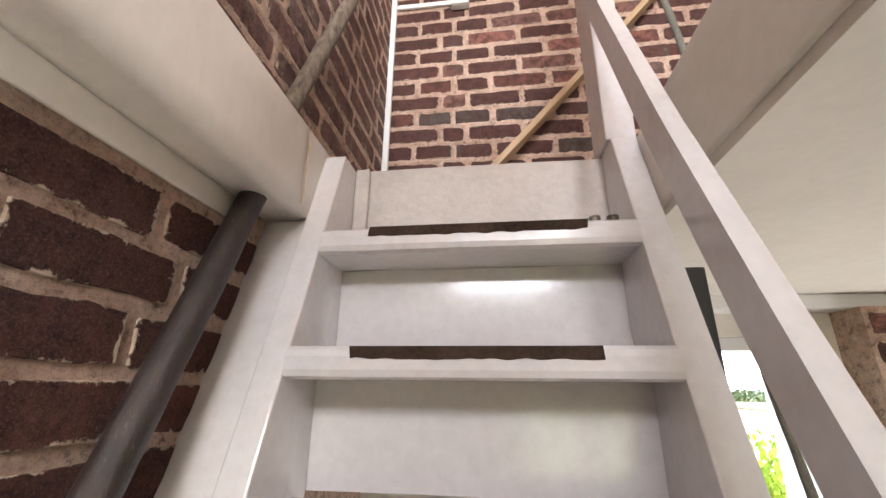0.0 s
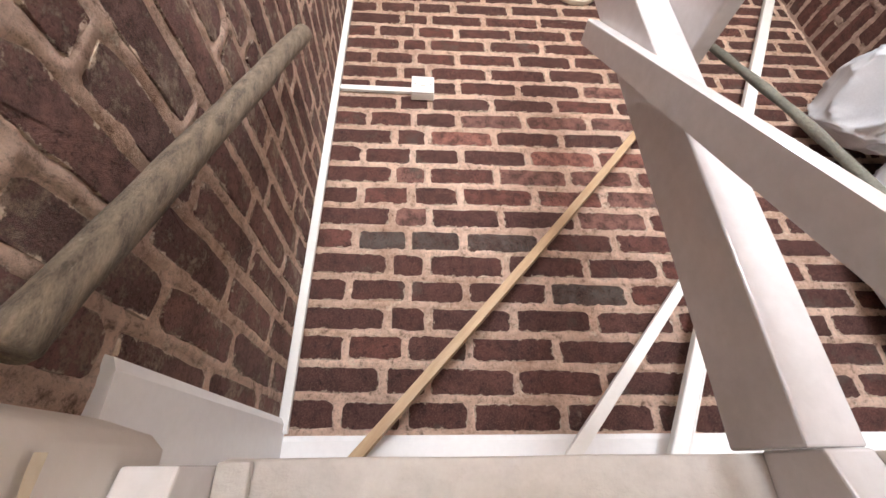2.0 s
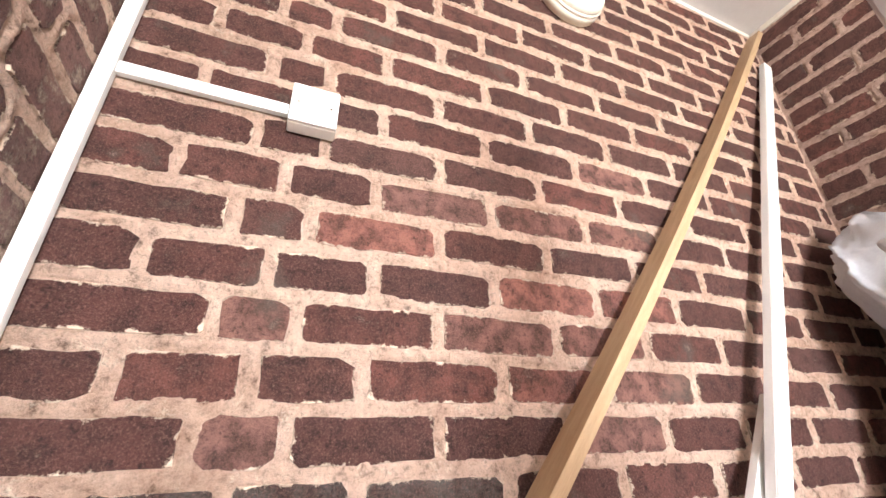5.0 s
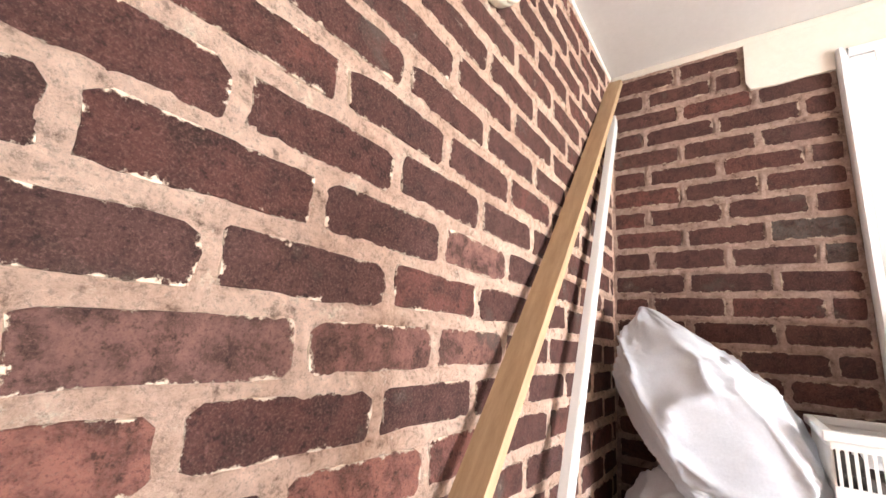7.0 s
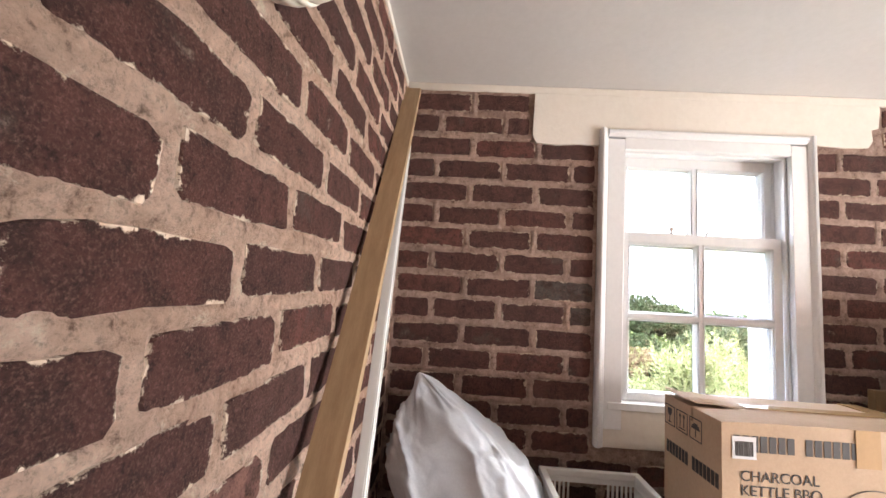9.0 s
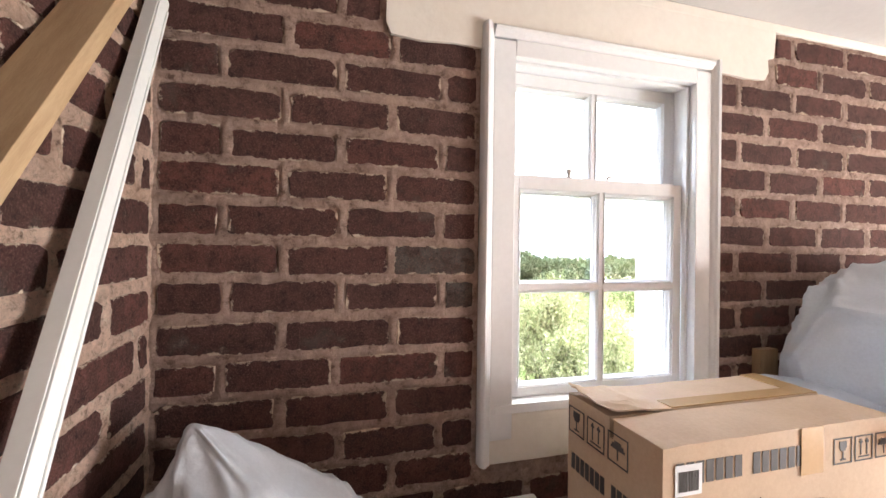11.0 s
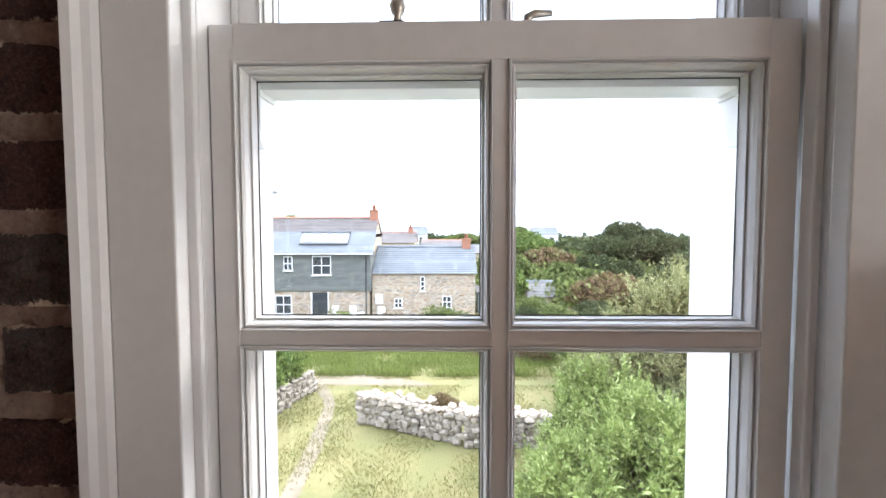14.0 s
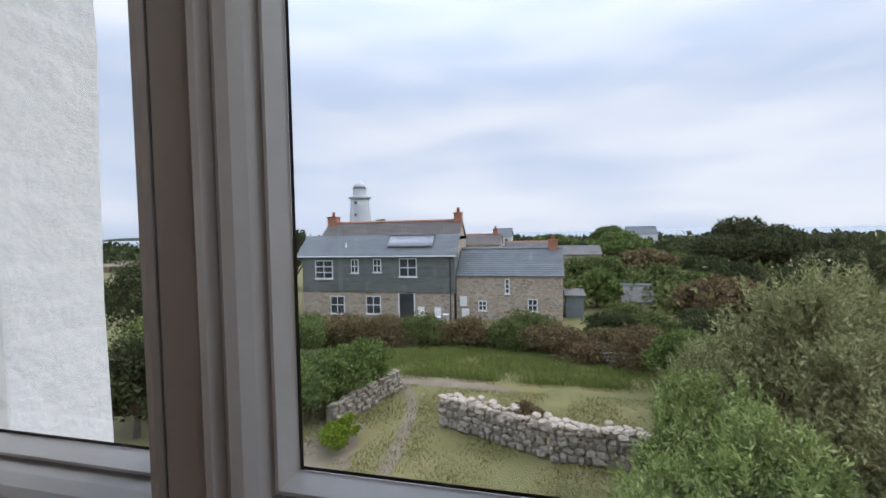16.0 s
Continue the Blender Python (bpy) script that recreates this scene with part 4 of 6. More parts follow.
# the maker's lettering, as plain bars
word, u = [], 0.0
while u < 1:
    if not 0.46 < u < 0.50:
        word.append((u, u + 0.052, 0.0, 1.0))
    u += 0.068
for a, b, c, d in word:
    part("printed_bar", ink_box(0.545, 0.235, 1.262, 1.300, [(a, b, c, d)]), INK, carton_1)
    part("printed_bar", ink_box(1.30, 1.55, 1.165, 1.20, [(a, b, c, d)], True), INK, carton_1)


def text(words, size, m, parent):
    cu = bpy.data.curves.new("printed_words", "FONT")
    cu.body, cu.size, cu.extrude = words, size, 0.0003
    tmp = bpy.data.objects.new("printed_words", cu)
    scene.collection.objects.link(tmp)
    me = bpy.data.meshes.new_from_object(tmp.evaluated_get(bpy.context.evaluated_depsgraph_get()))
    bpy.data.objects.remove(tmp)
    ob = new("printed_words", me)
    ob.data.materials.clear()
    ob.data.materials.append(INK)
    ob.parent = parent
    ob.matrix_local = m
    return tagged(ob, "printed words")


FACE_W = Matrix(((0, 0, -1, BX0 - 0.0009), (-1, 0, 0, 0), (0, 1, 0, 0), (0, 0, 0, 1)))
text("CHARCOAL", 0.034, Matrix.Translation((0, 0.53, 1.195)) @ FACE_W, carton_1)
text("KETTLE BBQ", 0.034, Matrix.Translation((0, 0.53, 1.162)) @ FACE_W, carton_1)


def symbol(u, z, s, kind, north):
    """A care symbol in a square outline: glass, arrows or umbrella."""
    t = 0.05
    lines = [(0, 1, 0, t), (0, 1, 1 - t, 1), (0, t, t, 1 - t), (1 - t, 1, t, 1 - t)]
    if kind == "glass":
        lines += [(0.35, 0.65, 0.14, 0.20), (0.47, 0.53, 0.20, 0.5), (0.36, 0.64, 0.5, 0.6), (0.3, 0.7, 0.6, 0.86)]
    elif kind == "arrows":
        lines += [(0.2, 0.8, 0.14, 0.19), (0.30, 0.36, 0.24, 0.7), (0.64, 0.70, 0.24, 0.7), (0.24, 0.42, 0.7, 0.78), (0.58, 0.76, 0.7, 0.78), (0.29, 0.37, 0.78, 0.86), (0.63, 0.71, 0.78, 0.86)]
    else:
        lines += [(0.47, 0.53, 0.16, 0.5), (0.16, 0.84, 0.5, 0.58), (0.22, 0.78, 0.58, 0.68), (0.34, 0.66, 0.68, 0.76)]
    part("care_symbol", ink_box(u, u + (s if north else -s), z, z + s, lines, north), INK, carton_1)


for i, kind in enumerate(("glass", "arrows", "umbrella")):
    symbol(0.175 - 0.058 * i, 1.252, 0.05, kind, False)
    symbol(1.505 - 0.068 * i, 1.245, 0.058, kind, True)
# drawing of a kettle on the west face
bm = bmesh.new()
for k in range(40):
    a, b = math.tau * k / 40, math.tau * (k + 1) / 40
    if -0.35 < math.sin(a) :
        tube(bm, [(BX0 - 0.001, 0.22 - 0.1 * math.cos(a), 1.10 + 0.095 * math.sin(a)), (BX0 - 0.001, 0.22 - 0.1 * math.cos(b), 1.10 + 0.095 * math.sin(b))], [0.0011, 0.0011], 5)
part("printed_drawing", bm, INK, carton_1)

# window of the room below
window_2 = thing("window_2", label="small white lower window with garden light", category="window", kind="structure")
for name, lo, hi in (("window_frame", (0.70, 1.56, -1.4), (0.735, 1.61, -0.315)), ("window_frame", (1.03, 1.56, -1.4), (1.08, 1.61, -0.315)), ("window_frame", (0.7352, 1.56, -0.36), (1.0298, 1.61, -0.315))):
    part(name, boxed(lo, hi, 0.003), SATIN, window_2)
pane = part("pane", boxed((0.7352, 1.583, -1.4), (1.0298, 1.587, -0.3602)), GLASS, window_2)
pane.visible_shadow = False



# ---- outside ----
GZ = -5.0
GRASS = surface("mown_rough_grass", (0.105, 0.115, 0.035), (0.22, 0.185, 0.075), 0.9, 0.6, 9, 0.6, 0.05, stain=(0.21, 0.15, 0.08), stain_amount=0.75, world_space=True)
DIRT = surface("worn_earth_track", (0.15, 0.125, 0.08), (0.26, 0.21, 0.15), 0.95, 1.2, 16, 0.5, 0.03, stain=(0.13, 0.13, 0.045), stain_amount=0.85, world_space=True)
STONE = surface("lichened_granite", (0.14, 0.125, 0.10), (0.42, 0.37, 0.30), 0.9, 4, 40, 0.8, 0.02, stain=(0.36, 0.35, 0.30), stain_amount=0.6)
PALESTONE = surface("pale_granite_capping", (0.34, 0.28, 0.22), (0.56, 0.48, 0.40), 0.9, 4, 40, 0.7, 0.02)
SLATE = surface("grey_slate_roof", (0.085, 0.098, 0.11), (0.16, 0.175, 0.185), 0.55, 1.2, 12, 0.4, 0.01, (1, 1, 5), world_space=True)
SLATEHUNG = surface("slate_hung_wall", (0.095, 0.105, 0.10), (0.18, 0.19, 0.18), 0.6, 0.9, 9, 0.4, 0.01, (1, 1.6, 5), world_space=True)


def rubble_material(name, tones, joint):
    """Coursed rubble: single stones of their own tone with pale joints between."""
    m, n, l, b = material(name, 0.9, 0, 0.25)
    v = coords(n, l, (1, 1.5, 3.4), True)
    cell, edge = n.new("ShaderNodeTexVoronoi"), n.new("ShaderNodeTexVoronoi")
    edge.feature = "DISTANCE_TO_EDGE"
    for t in (cell, edge):
        t.inputs["Scale"].default_value = 1.35
        l.new(v, t.inputs["Vector"])
    sep = n.new("ShaderNodeSeparateColor")
    l.new(cell.outputs["Color"], sep.inputs[0])
    col = ramp(n, l, sep.outputs[0], *[(k / (len(tones) - 1), t) for k, t in enumerate(tones)])
    fine = noise_node(n, l, v, 9, 6, 0.7)
    col = mixed(n, l, ramp(n, l, fine, (0.4, (0.45, 0.45, 0.45)), (0.6, (0, 0, 0))), col, (0.16, 0.12, 0.09))
    col = mixed(n, l, ramp(n, l, edge.outputs["Distance"], (0.03, (0.9, 0.9, 0.9)), (0.09, (0, 0, 0))), col, joint)
    l.new(col, b.inputs["Base Color"])
    bumped(n, l, b, edge.outputs["Distance"], 0.6, 0.05)
    return m


GRANITE = rubble_material("granite_rubble_wall", [(0.28, 0.20, 0.14), (0.46, 0.37, 0.27), (0.36, 0.30, 0.24), (0.52, 0.40, 0.29), (0.30, 0.27, 0.24), (0.50, 0.44, 0.36)], (0.50, 0.45, 0.38))
ROOFTILE = surface("weathered_old_roof", (0.10, 0.09, 0.085), (0.17, 0.15, 0.14), 0.85, 1, 8, 0.4, 0.02, world_space=True)
RIDGE = surface("red_clay_ridge", (0.30, 0.13, 0.08), (0.42, 0.19, 0.12), 0.8)
CHIMNEY = surface("orange_brick_chimney", (0.28, 0.12, 0.075), (0.42, 0.20, 0.13), 0.85, 5, 20)
PAINT = surface("white_outdoor_paint", (0.70, 0.71, 0.72), (0.80, 0.80, 0.80), 0.5)
DARKGLASS = surface("dark_window_pane", (0.03, 0.035, 0.04), (0.07, 0.08, 0.09), 0.08)
PANEL = surface("solar_tube_glass", (0.42, 0.44, 0.50), (0.62, 0.64, 0.70), 0.25, 3, 30, 0.1, 0.005, metal=0.3)
SHED = surface("blue_grey_shed_boards", (0.13, 0.16, 0.17), (0.22, 0.25, 0.26), 0.7)
TIN = surface("grey_tin_roof", (0.10, 0.095, 0.09), (0.18, 0.17, 0.155), 0.6, 1, 6)
BARK = surface("grey_brown_bark", (0.07, 0.055, 0.04), (0.16, 0.13, 0.10), 0.95, 8, 40, 0.8, 0.02)
TOWER = surface("weathered_white_tower", (0.46, 0.485, 0.51), (0.56, 0.58, 0.60), 0.7, 0.4, 6)
SEA = surface("pale_grey_sea", (0.25, 0.31, 0.37), (0.33, 0.39, 0.45), 0.3, 0.003, 0.05, 0.1, 0.1, world_space=True)
FIELD = surface("dry_brown_field", (0.16, 0.13, 0.085), (0.24, 0.20, 0.13), 0.95, 0.05, 1.2, 0.3, 0.1, (3, 1, 1), world_space=True)
FARWOOD = surface("far_hedgerow_green", (0.022, 0.032, 0.018), (0.06, 0.072, 0.035), 0.95, 0.05, 0.6, 0.8, 0.3, world_space=True)


def leaf_material(name, dark, light, young):
    m, n, l, b = material(name, 0.7, 0, 0.2)
    g = n.new("ShaderNodeNewGeometry")
    v = coords(n, l, world_space=True)
    col = ramp(n, l, g.outputs["Random Per Island"], (0.0, dark), (0.6, light), (1.0, young))
    col = mixed(n, l, ramp(n, l, noise_node(n, l, v, 0.8, 3), (0.35, (0, 0, 0)), (0.7, (0.6, 0.6, 0.6))), col, light)
    l.new(col, b.inputs["Base Color"])
    thin = n.new("ShaderNodeBsdfTranslucent")
    l.new(col, thin.inputs["Color"])
    both = n.new("ShaderNodeMixShader")
    both.inputs[0].default_value = 0.25
    l.new(b.outputs[0], both.inputs[1])
    l.new(thin.outputs[0], both.inputs[2])
    l.new(both.outputs[0], n["Material Output"].inputs["Surface"])
    return m


LEAF_SHRUB = leaf_material("grey_green_shrub_leaf", (0.09, 0.13, 0.04), (0.24, 0.30, 0.09), (0.46, 0.52, 0.24))
LEAF_OLIVE = leaf_material("olive_grey_leaf", (0.10, 0.11, 0.045), (0.25, 0.26, 0.11), (0.46, 0.46, 0.26))
LEAF_DARK = leaf_material("dark_evergreen_leaf", (0.025, 0.036, 0.016), (0.055, 0.072, 0.028), (0.09, 0.11, 0.045))
LEAF_HEDGE = leaf_material("green_hedge_leaf", (0.04, 0.07, 0.02), (0.12, 0.17, 0.045), (0.25, 0.31, 0.09))
LEAF_BRACKEN = leaf_material("brown_bracken_leaf", (0.06, 0.045, 0.024), (0.19, 0.125, 0.07), (0.24, 0.28, 0.10))
LEAF_LIME = leaf_material("bright_lime_leaf", (0.08, 0.13, 0.012), (0.17, 0.24, 0.02), (0.30, 0.34, 0.04))
LEAF_MIXED = leaf_material("mixed_green_leaf", (0.045, 0.065, 0.02), (0.125, 0.155, 0.05), (0.24, 0.28, 0.09))


def leaves(name, blobs, count, size, mat, parent, seed, shell=0.55, floor=None, slim=0.45):
    """Many small four-sided leaves through clumps (x, y, z, rx, ry, rz), thicker towards each clump's outside."""
    rng = np.random.default_rng(seed)
    blobs = np.array(blobs, float)
    vol = blobs[:, 3] * blobs[:, 4] + blobs[:, 4] * blobs[:, 5] + blobs[:, 3] * blobs[:, 5]
    pick = rng.choice(len(blobs), count, p=vol / vol.sum())
    d = rng.normal(size=(count, 3))
    d /= np.linalg.norm(d, axis=1)[:, None]
    r = 1 - shell * rng.random(count) ** 1.7
    lump = 1 + 0.16 * np.sin(d[:, 0] * 7 + pick) * np.cos(d[:, 1] * 6 + pick * 2) + 0.10 * np.sin(d[:, 2] * 13 + d[:, 0] * 9)
    c = blobs[pick, :3] + d * (r * lump)[:, None] * blobs[pick, 3:]
    if floor is not None:
        c[:, 2] = np.maximum(c[:, 2], floor + rng.random(count) * 0.1)
    u = rng.normal(size=(count, 3)) + d * 0.8 + np.array([0, 0, 0.9])
    u /= np.linalg.norm(u, axis=1)[:, None]
    w = np.cross(u, rng.normal(size=(count, 3)))
    w /= np.linalg.norm(w, axis=1)[:, None]
    s = (size * rng.uniform(0.6, 1.35, count))[:, None]
    co = np.stack([c - u * s, c + w * s * slim, c + u * s, c - w * s * slim], 1).reshape(-1, 3)
    me = bpy.data.meshes.new(name)
    me.vertices.add(len(co))
    me.vertices.foreach_set("co", co.astype(np.float32).ravel())
    me.loops.add(len(co))
    me.loops.foreach_set("vertex_index", np.arange(len(co), dtype=np.int32))
    me.polygons.add(count)
    me.polygons.foreach_set("loop_start", np.arange(0, len(co), 4, dtype=np.int32))
    me.update(calc_edges=True)
    ob = new(name, me)
    me.materials.append(mat)
    if parent:
        ob.parent = parent
    return ob


def clumps(c, r, n, seed, small=0.38):
    """An uneven crown: lesser clumps scattered over an ellipsoid."""
    rng = np.random.default_rng(seed)
    out = []
    for _ in range(n):
        d = rng.normal(size=3)
        d /= np.linalg.norm(d)
        d[2] = abs(d[2]) * 1.3 - 0.45
        k = small * rng.uniform(0.6, 1.3)
        out.append((c[0] + d[0] * r[0] * 0.72, c[1] + d[1] * r[1] * 0.72, c[2] + d[2] * r[2] * 0.72, r[0] * k, r[1] * k, r[2] * k * 0.8))
    return out


def tree(name, c, r, base, n, size, mat, seed, label, clump=14, category="tree", limbs=5, small=0.38, slim=0.45):
    rng = random.Random(seed)
    t = thing(name, label=label, category=category, m=Matrix.Translation((0, 0, 0)))
    bs = clumps(c, r, clump, seed, small)
    thick = max(0.03, 0.05 * min(r))
    bm = bmesh.new()
    tube(bm, [(c[0], c[1], base), (c[0] + 0.05 * r[0], c[1], (base + c[2]) / 2), (c[0], c[1] + 0.04 * r[1], c[2])], [thick * 1.4, thick, thick * 0.6], 8)
    for b in bs[:limbs * 2]:
        tube(bm, [(c[0], c[1], base + (c[2] - base) * rng.uniform(0.2, 0.7)), ((c[0] + b[0]) / 2, (c[1] + b[1]) / 2, (c[2] + b[2]) / 2 - 0.05 * r[2]), b[:3]], [thick * 0.6, thick * 0.4, thick * 0.15], 6)
    part("trunk", bm, BARK, t, smooth=True)
    leaves("crown", bs, n, size, mat, t, seed, slim=slim)
    return t


# ground, track, lane
bm = bmesh.new()
bmesh.ops.create_grid(bm, x_segments=90, y_segments=90, size=1)
for v in bm.verts:
    x, y = v.co.x, v.co.y
    x, y = 900 * math.copysign(abs(x) ** 3, x), 900 * math.copysign(abs(y) ** 3, y)
    far = max(0.0, math.hypot(x, y) - 60)
    v.co = (x, y, GZ - 0.009 * far)
thing("ground", bm, GRASS, "rough mown grass with dry brown patches", "ground", kind="structure", smooth=True)
thing("water", boxed((300, -6000, -14.5), (9000, 9000, -13.5)), SEA, "pale grey sea at the horizon", "sea", kind="structure")


def strip(name, pts, mat, z, label, category, seed):
    """A flat ragged strip along points (x, y, half width)."""
    bm, rows = bmesh.new(), []
    fine = []
    for (x0, y0, w0), (x1, y1, w1) in zip(pts, pts[1:]):
        for k in range(12):
            fine.append((x0 + (x1 - x0) * k / 12, y0 + (y1 - y0) * k / 12, w0 + (w1 - w0) * k / 12))
    fine.append(pts[-1])
    for i, (x, y, w) in enumerate(fine):
        a, b = fine[max(0, i - 1)], fine[min(len(fine) - 1, i + 1)]
        d = Vector((b[0] - a[0], b[1] - a[1], 0)).normalized()
        s = Vector((-d.y, d.x, 0))
        wl = w * (1 + 0.35 * noise.noise(Vector((i * 0.5, seed, 0))))
        wr = w * (1 + 0.35 * noise.noise(Vector((i * 0.5, seed, 9))))
        rows.append([bm.verts.new(Vector((x, y, z + 0.012)) + s * k) for k in (-wl, 0, wr)])
    for r, q in zip(rows, rows[1:]):
        for k in range(2):
            bm.faces.new((r[k], r[k + 1], q[k + 1], q[k]))
    return thing(name, bm, mat, label, category, kind="structure", smooth=True)


strip("path", [(19.6, 9.5, 0.5), (19.0, 6.8, 0.65), (19.3, 5.0, 0.7), (18.9, 2.6, 0.45), (18.6, 1.2, 0.12)], DIRT, GZ, "worn pale earth track across the grass", "track", 1)
strip("path", [(18.9, 6.2, 0.28), (16.6, 5.0, 0.20), (13.6, 4.6, 0.24), (10.6, 4.4, 0.22)], DIRT, GZ + 0.004, "worn wheel track in the grass", "track", 6)
strip("flower_bed", [(14.6, 7.0, 0.8), (12.3, 6.6, 0.9), (9.5, 6.4, 1.0)], DIRT, GZ + 0.002, "bare earth bed under the hedge", "bed", 4)


BLADE = leaf_material("meadow_grass_blade", (0.13, 0.135, 0.042), (0.21, 0.20, 0.07), (0.30, 0.26, 0.115))
GREENBLADE = leaf_material("verge_grass_blade", (0.11, 0.15, 0.035), (0.19, 0.23, 0.06), (0.27, 0.29, 0.10))


def turf(name, count, xs, ys, tall, mat, seed, label, bias):
    """Thin upright blades in uneven tufts over a stretch of ground."""
    rng = np.random.default_rng(seed)
    x, y = rng.uniform(*xs, count), rng.uniform(*ys, count)
    keep = np.sin(x * 1.7 + 2 * np.sin(y * 1.1)) + np.cos(y * 2.3 + x * 0.6) + rng.normal(size=count) * 0.8 > bias
    keep &= np.abs(x - 18.9) > 0.3
    x, y = x[keep], y[keep]
    c = len(x)
    h = tall * rng.uniform(0.4, 1.4, c)
    a = rng.uniform(0, math.tau, c)
    wx, wy, lx, ly = np.cos(a) * 0.012, np.sin(a) * 0.012, rng.normal(size=c) * h * 0.5, rng.normal(size=c) * h * 0.5
    z = np.full(c, GZ - 0.02)
    co = np.stack([np.stack([x - wx, y - wy, z], 1), np.stack([x + wx, y + wy, z], 1), np.stack([x + wx * 0.5 + lx, y + wy * 0.5 + ly, z + h], 1), np.stack([x - wx * 0.5 + lx, y - wy * 0.5 + ly, z + h], 1)], 1).reshape(-1, 3)
    me = bpy.data.meshes.new(name)
    me.from_pydata(co.tolist(), [], np.arange(4 * c).reshape(-1, 4).tolist())
    me.materials.append(mat)
    return tagged(new(name, me), label, "grass", kind="stuff")


def sprays(name, c, r, count, per, length, size, mat, parent, seed):
    """Upright leafy shoots over an uneven crown, each a line of narrow leaves, with gaps between."""
    rng = np.random.default_rng(seed)
    d = rng.normal(size=(count, 3))
    d /= np.linalg.norm(d, axis=1)[:, None]
    d[:, 2] = np.abs(d[:, 2]) * 1.25 - 0.4
    d = d[rng.integers(0, 60, count)] + rng.normal(size=(count, 3)) * 0.085
    lump = 1 + 0.16 * np.sin(d[:, 0] * 5 + seed) * np.cos(d[:, 1] * 6 + seed * 2) + rng.normal(size=count) * 0.05
    depth = 1 - 0.55 * rng.random(count) ** 2.2
    foot = np.array(c) + d * np.array(r) * (0.86 * lump * depth)[:, None]
    way = d * 0.55 + rng.normal(size=(count, 3)) * 0.30 + np.array([0, 0, 0.95])
    way /= np.linalg.norm(way, axis=1)[:, None]
    long = length * rng.uniform(0.5, 1.25, count)
    t = (np.arange(per) + 0.5) / per
    mid = foot[:, None] + way[:, None] * (long[:, None] * t)[..., None] + rng.normal(size=(count, per, 3)) * 0.012
    u = way[:, None] * 0.9 + rng.normal(size=(count, per, 3)) * 0.62
    u /= np.linalg.norm(u, axis=2)[..., None]
    w = np.cross(u, rng.normal(size=(count, per, 3)))
    w /= np.linalg.norm(w, axis=2)[..., None]
    s = (size * (1.15 - 0.6 * t)[None] * rng.uniform(0.7, 1.3, (count, per)))[..., None]
    p = mid + u * s
    co = np.stack([p - u * s, p + w * s * 0.3, p + u * s, p - w * s * 0.3], 2).reshape(-1, 3)
    me = bpy.data.meshes.new(name)
    me.from_pydata(co.tolist(), [], np.arange(len(co)).reshape(-1, 4).tolist())
    me.materials.append(mat)
    ob = new(name, me)
    ob.parent = parent
    return ob


turf("grass_tufts", 110000, (8, 24.5), (-7, 10), 0.085, BLADE, 31, "dry rough grass tufts on the open ground", -0.3)
turf("grass_tufts", 60000, (19.6, 24.2), (-6, 11), 0.24, GREENBLADE, 32, "longer green grass by the hedge foot", -0.9)


# dry stone walls
def stone_mesh(seed):
    rnd, bm = random.Random(seed), bmesh.new()
    bmesh.ops.create_cube(bm, size=1)
    bmesh.ops.bevel(bm, geom=bm.edges[:], offset=0.24, segments=1, affect="EDGES")
    for v in bm.verts:
        v.co += Vector((rnd.uniform(-1, 1), rnd.uniform(-1, 1), rnd.uniform(-1, 1))) * 0.09
    me = mesh_of(bm, "stone")
    me.materials.append(STONE)
    return me


STONES = [stone_mesh(300 + i) for i in range(9)]


def stone_wall(name, a, b, height, label, seed, cap=True, size=0.2):
    """A dry stone wall of single stones from a to b on the ground."""
    a, b, rnd = Vector((*a, GZ)), Vector((*b, GZ)), random.Random(seed)
    along, length = (b - a).normalized(), (b - a).length
    side = Vector((-along.y, along.x, 0))
    turn = Matrix((along, side, Vector((0, 0, 1)))).transposed().to_4x4()
    core = thing(name, box(bmesh.new(), (0.02, -0.17, -0.1), (length - 0.02, 0.17, height - 0.1), 0.02), STONE, label, "wall", m=Matrix.Translation(a) @ turn)
    z = 0.0
    while z < height:
        h = rnd.uniform(0.8, 1.2) * size * (1.15 - 0.5 * z / height)
        u = rnd.uniform(-0.1, 0.05)
        while u < length:
            w = rnd.uniform(0.75, 1.9) * size
            s = new("stone", rnd.choice(STONES))
            s.parent = core
            top = z + h > height
            s.matrix_local = Matrix.Translation((u + w / 2, -0.17 + rnd.uniform(-0.07, 0.05), z + h / 2 + rnd.uniform(-0.03, 0.03))) @ Euler((rnd.uniform(-0.25, 0.25), rnd.uniform(-0.3, 0.3), rnd.uniform(-0.25, 0.25))).to_matrix().to_4x4() @ Matrix.Diagonal((w * 0.98, 0.26, h * 1.02, 1))
            if cap and (top or (z > height * 0.75 and rnd.random() < 0.35)):
                s.material_slots[0].link = "OBJECT"
                s.material_slots[0].material = PALESTONE
            u += w
        z += h
    if cap:
        u = 0.0
        while u < length:
            w = rnd.uniform(0.9, 1.9) * size
            for k in (-0.1, 0.12):
                s = new("stone", rnd.choice(STONES))
                s.parent = core
                s.matrix_local = Matrix.Translation((u + w / 2, k + rnd.uniform(-0.03, 0.03), height + rnd.uniform(-0.13, 0.10))) @ Euler((rnd.uniform(-0.4, 0.4), rnd.uniform(-0.4, 0.4), rnd.uniform(0, 3))).to_matrix().to_4x4() @ Matrix.Diagonal((w, rnd.uniform(0.18, 0.32), rnd.uniform(0.08, 0.24), 1))
                s.material_slots[0].link = "OBJECT"
                s.material_slots[0].material = PALESTONE
            u += w
    return core


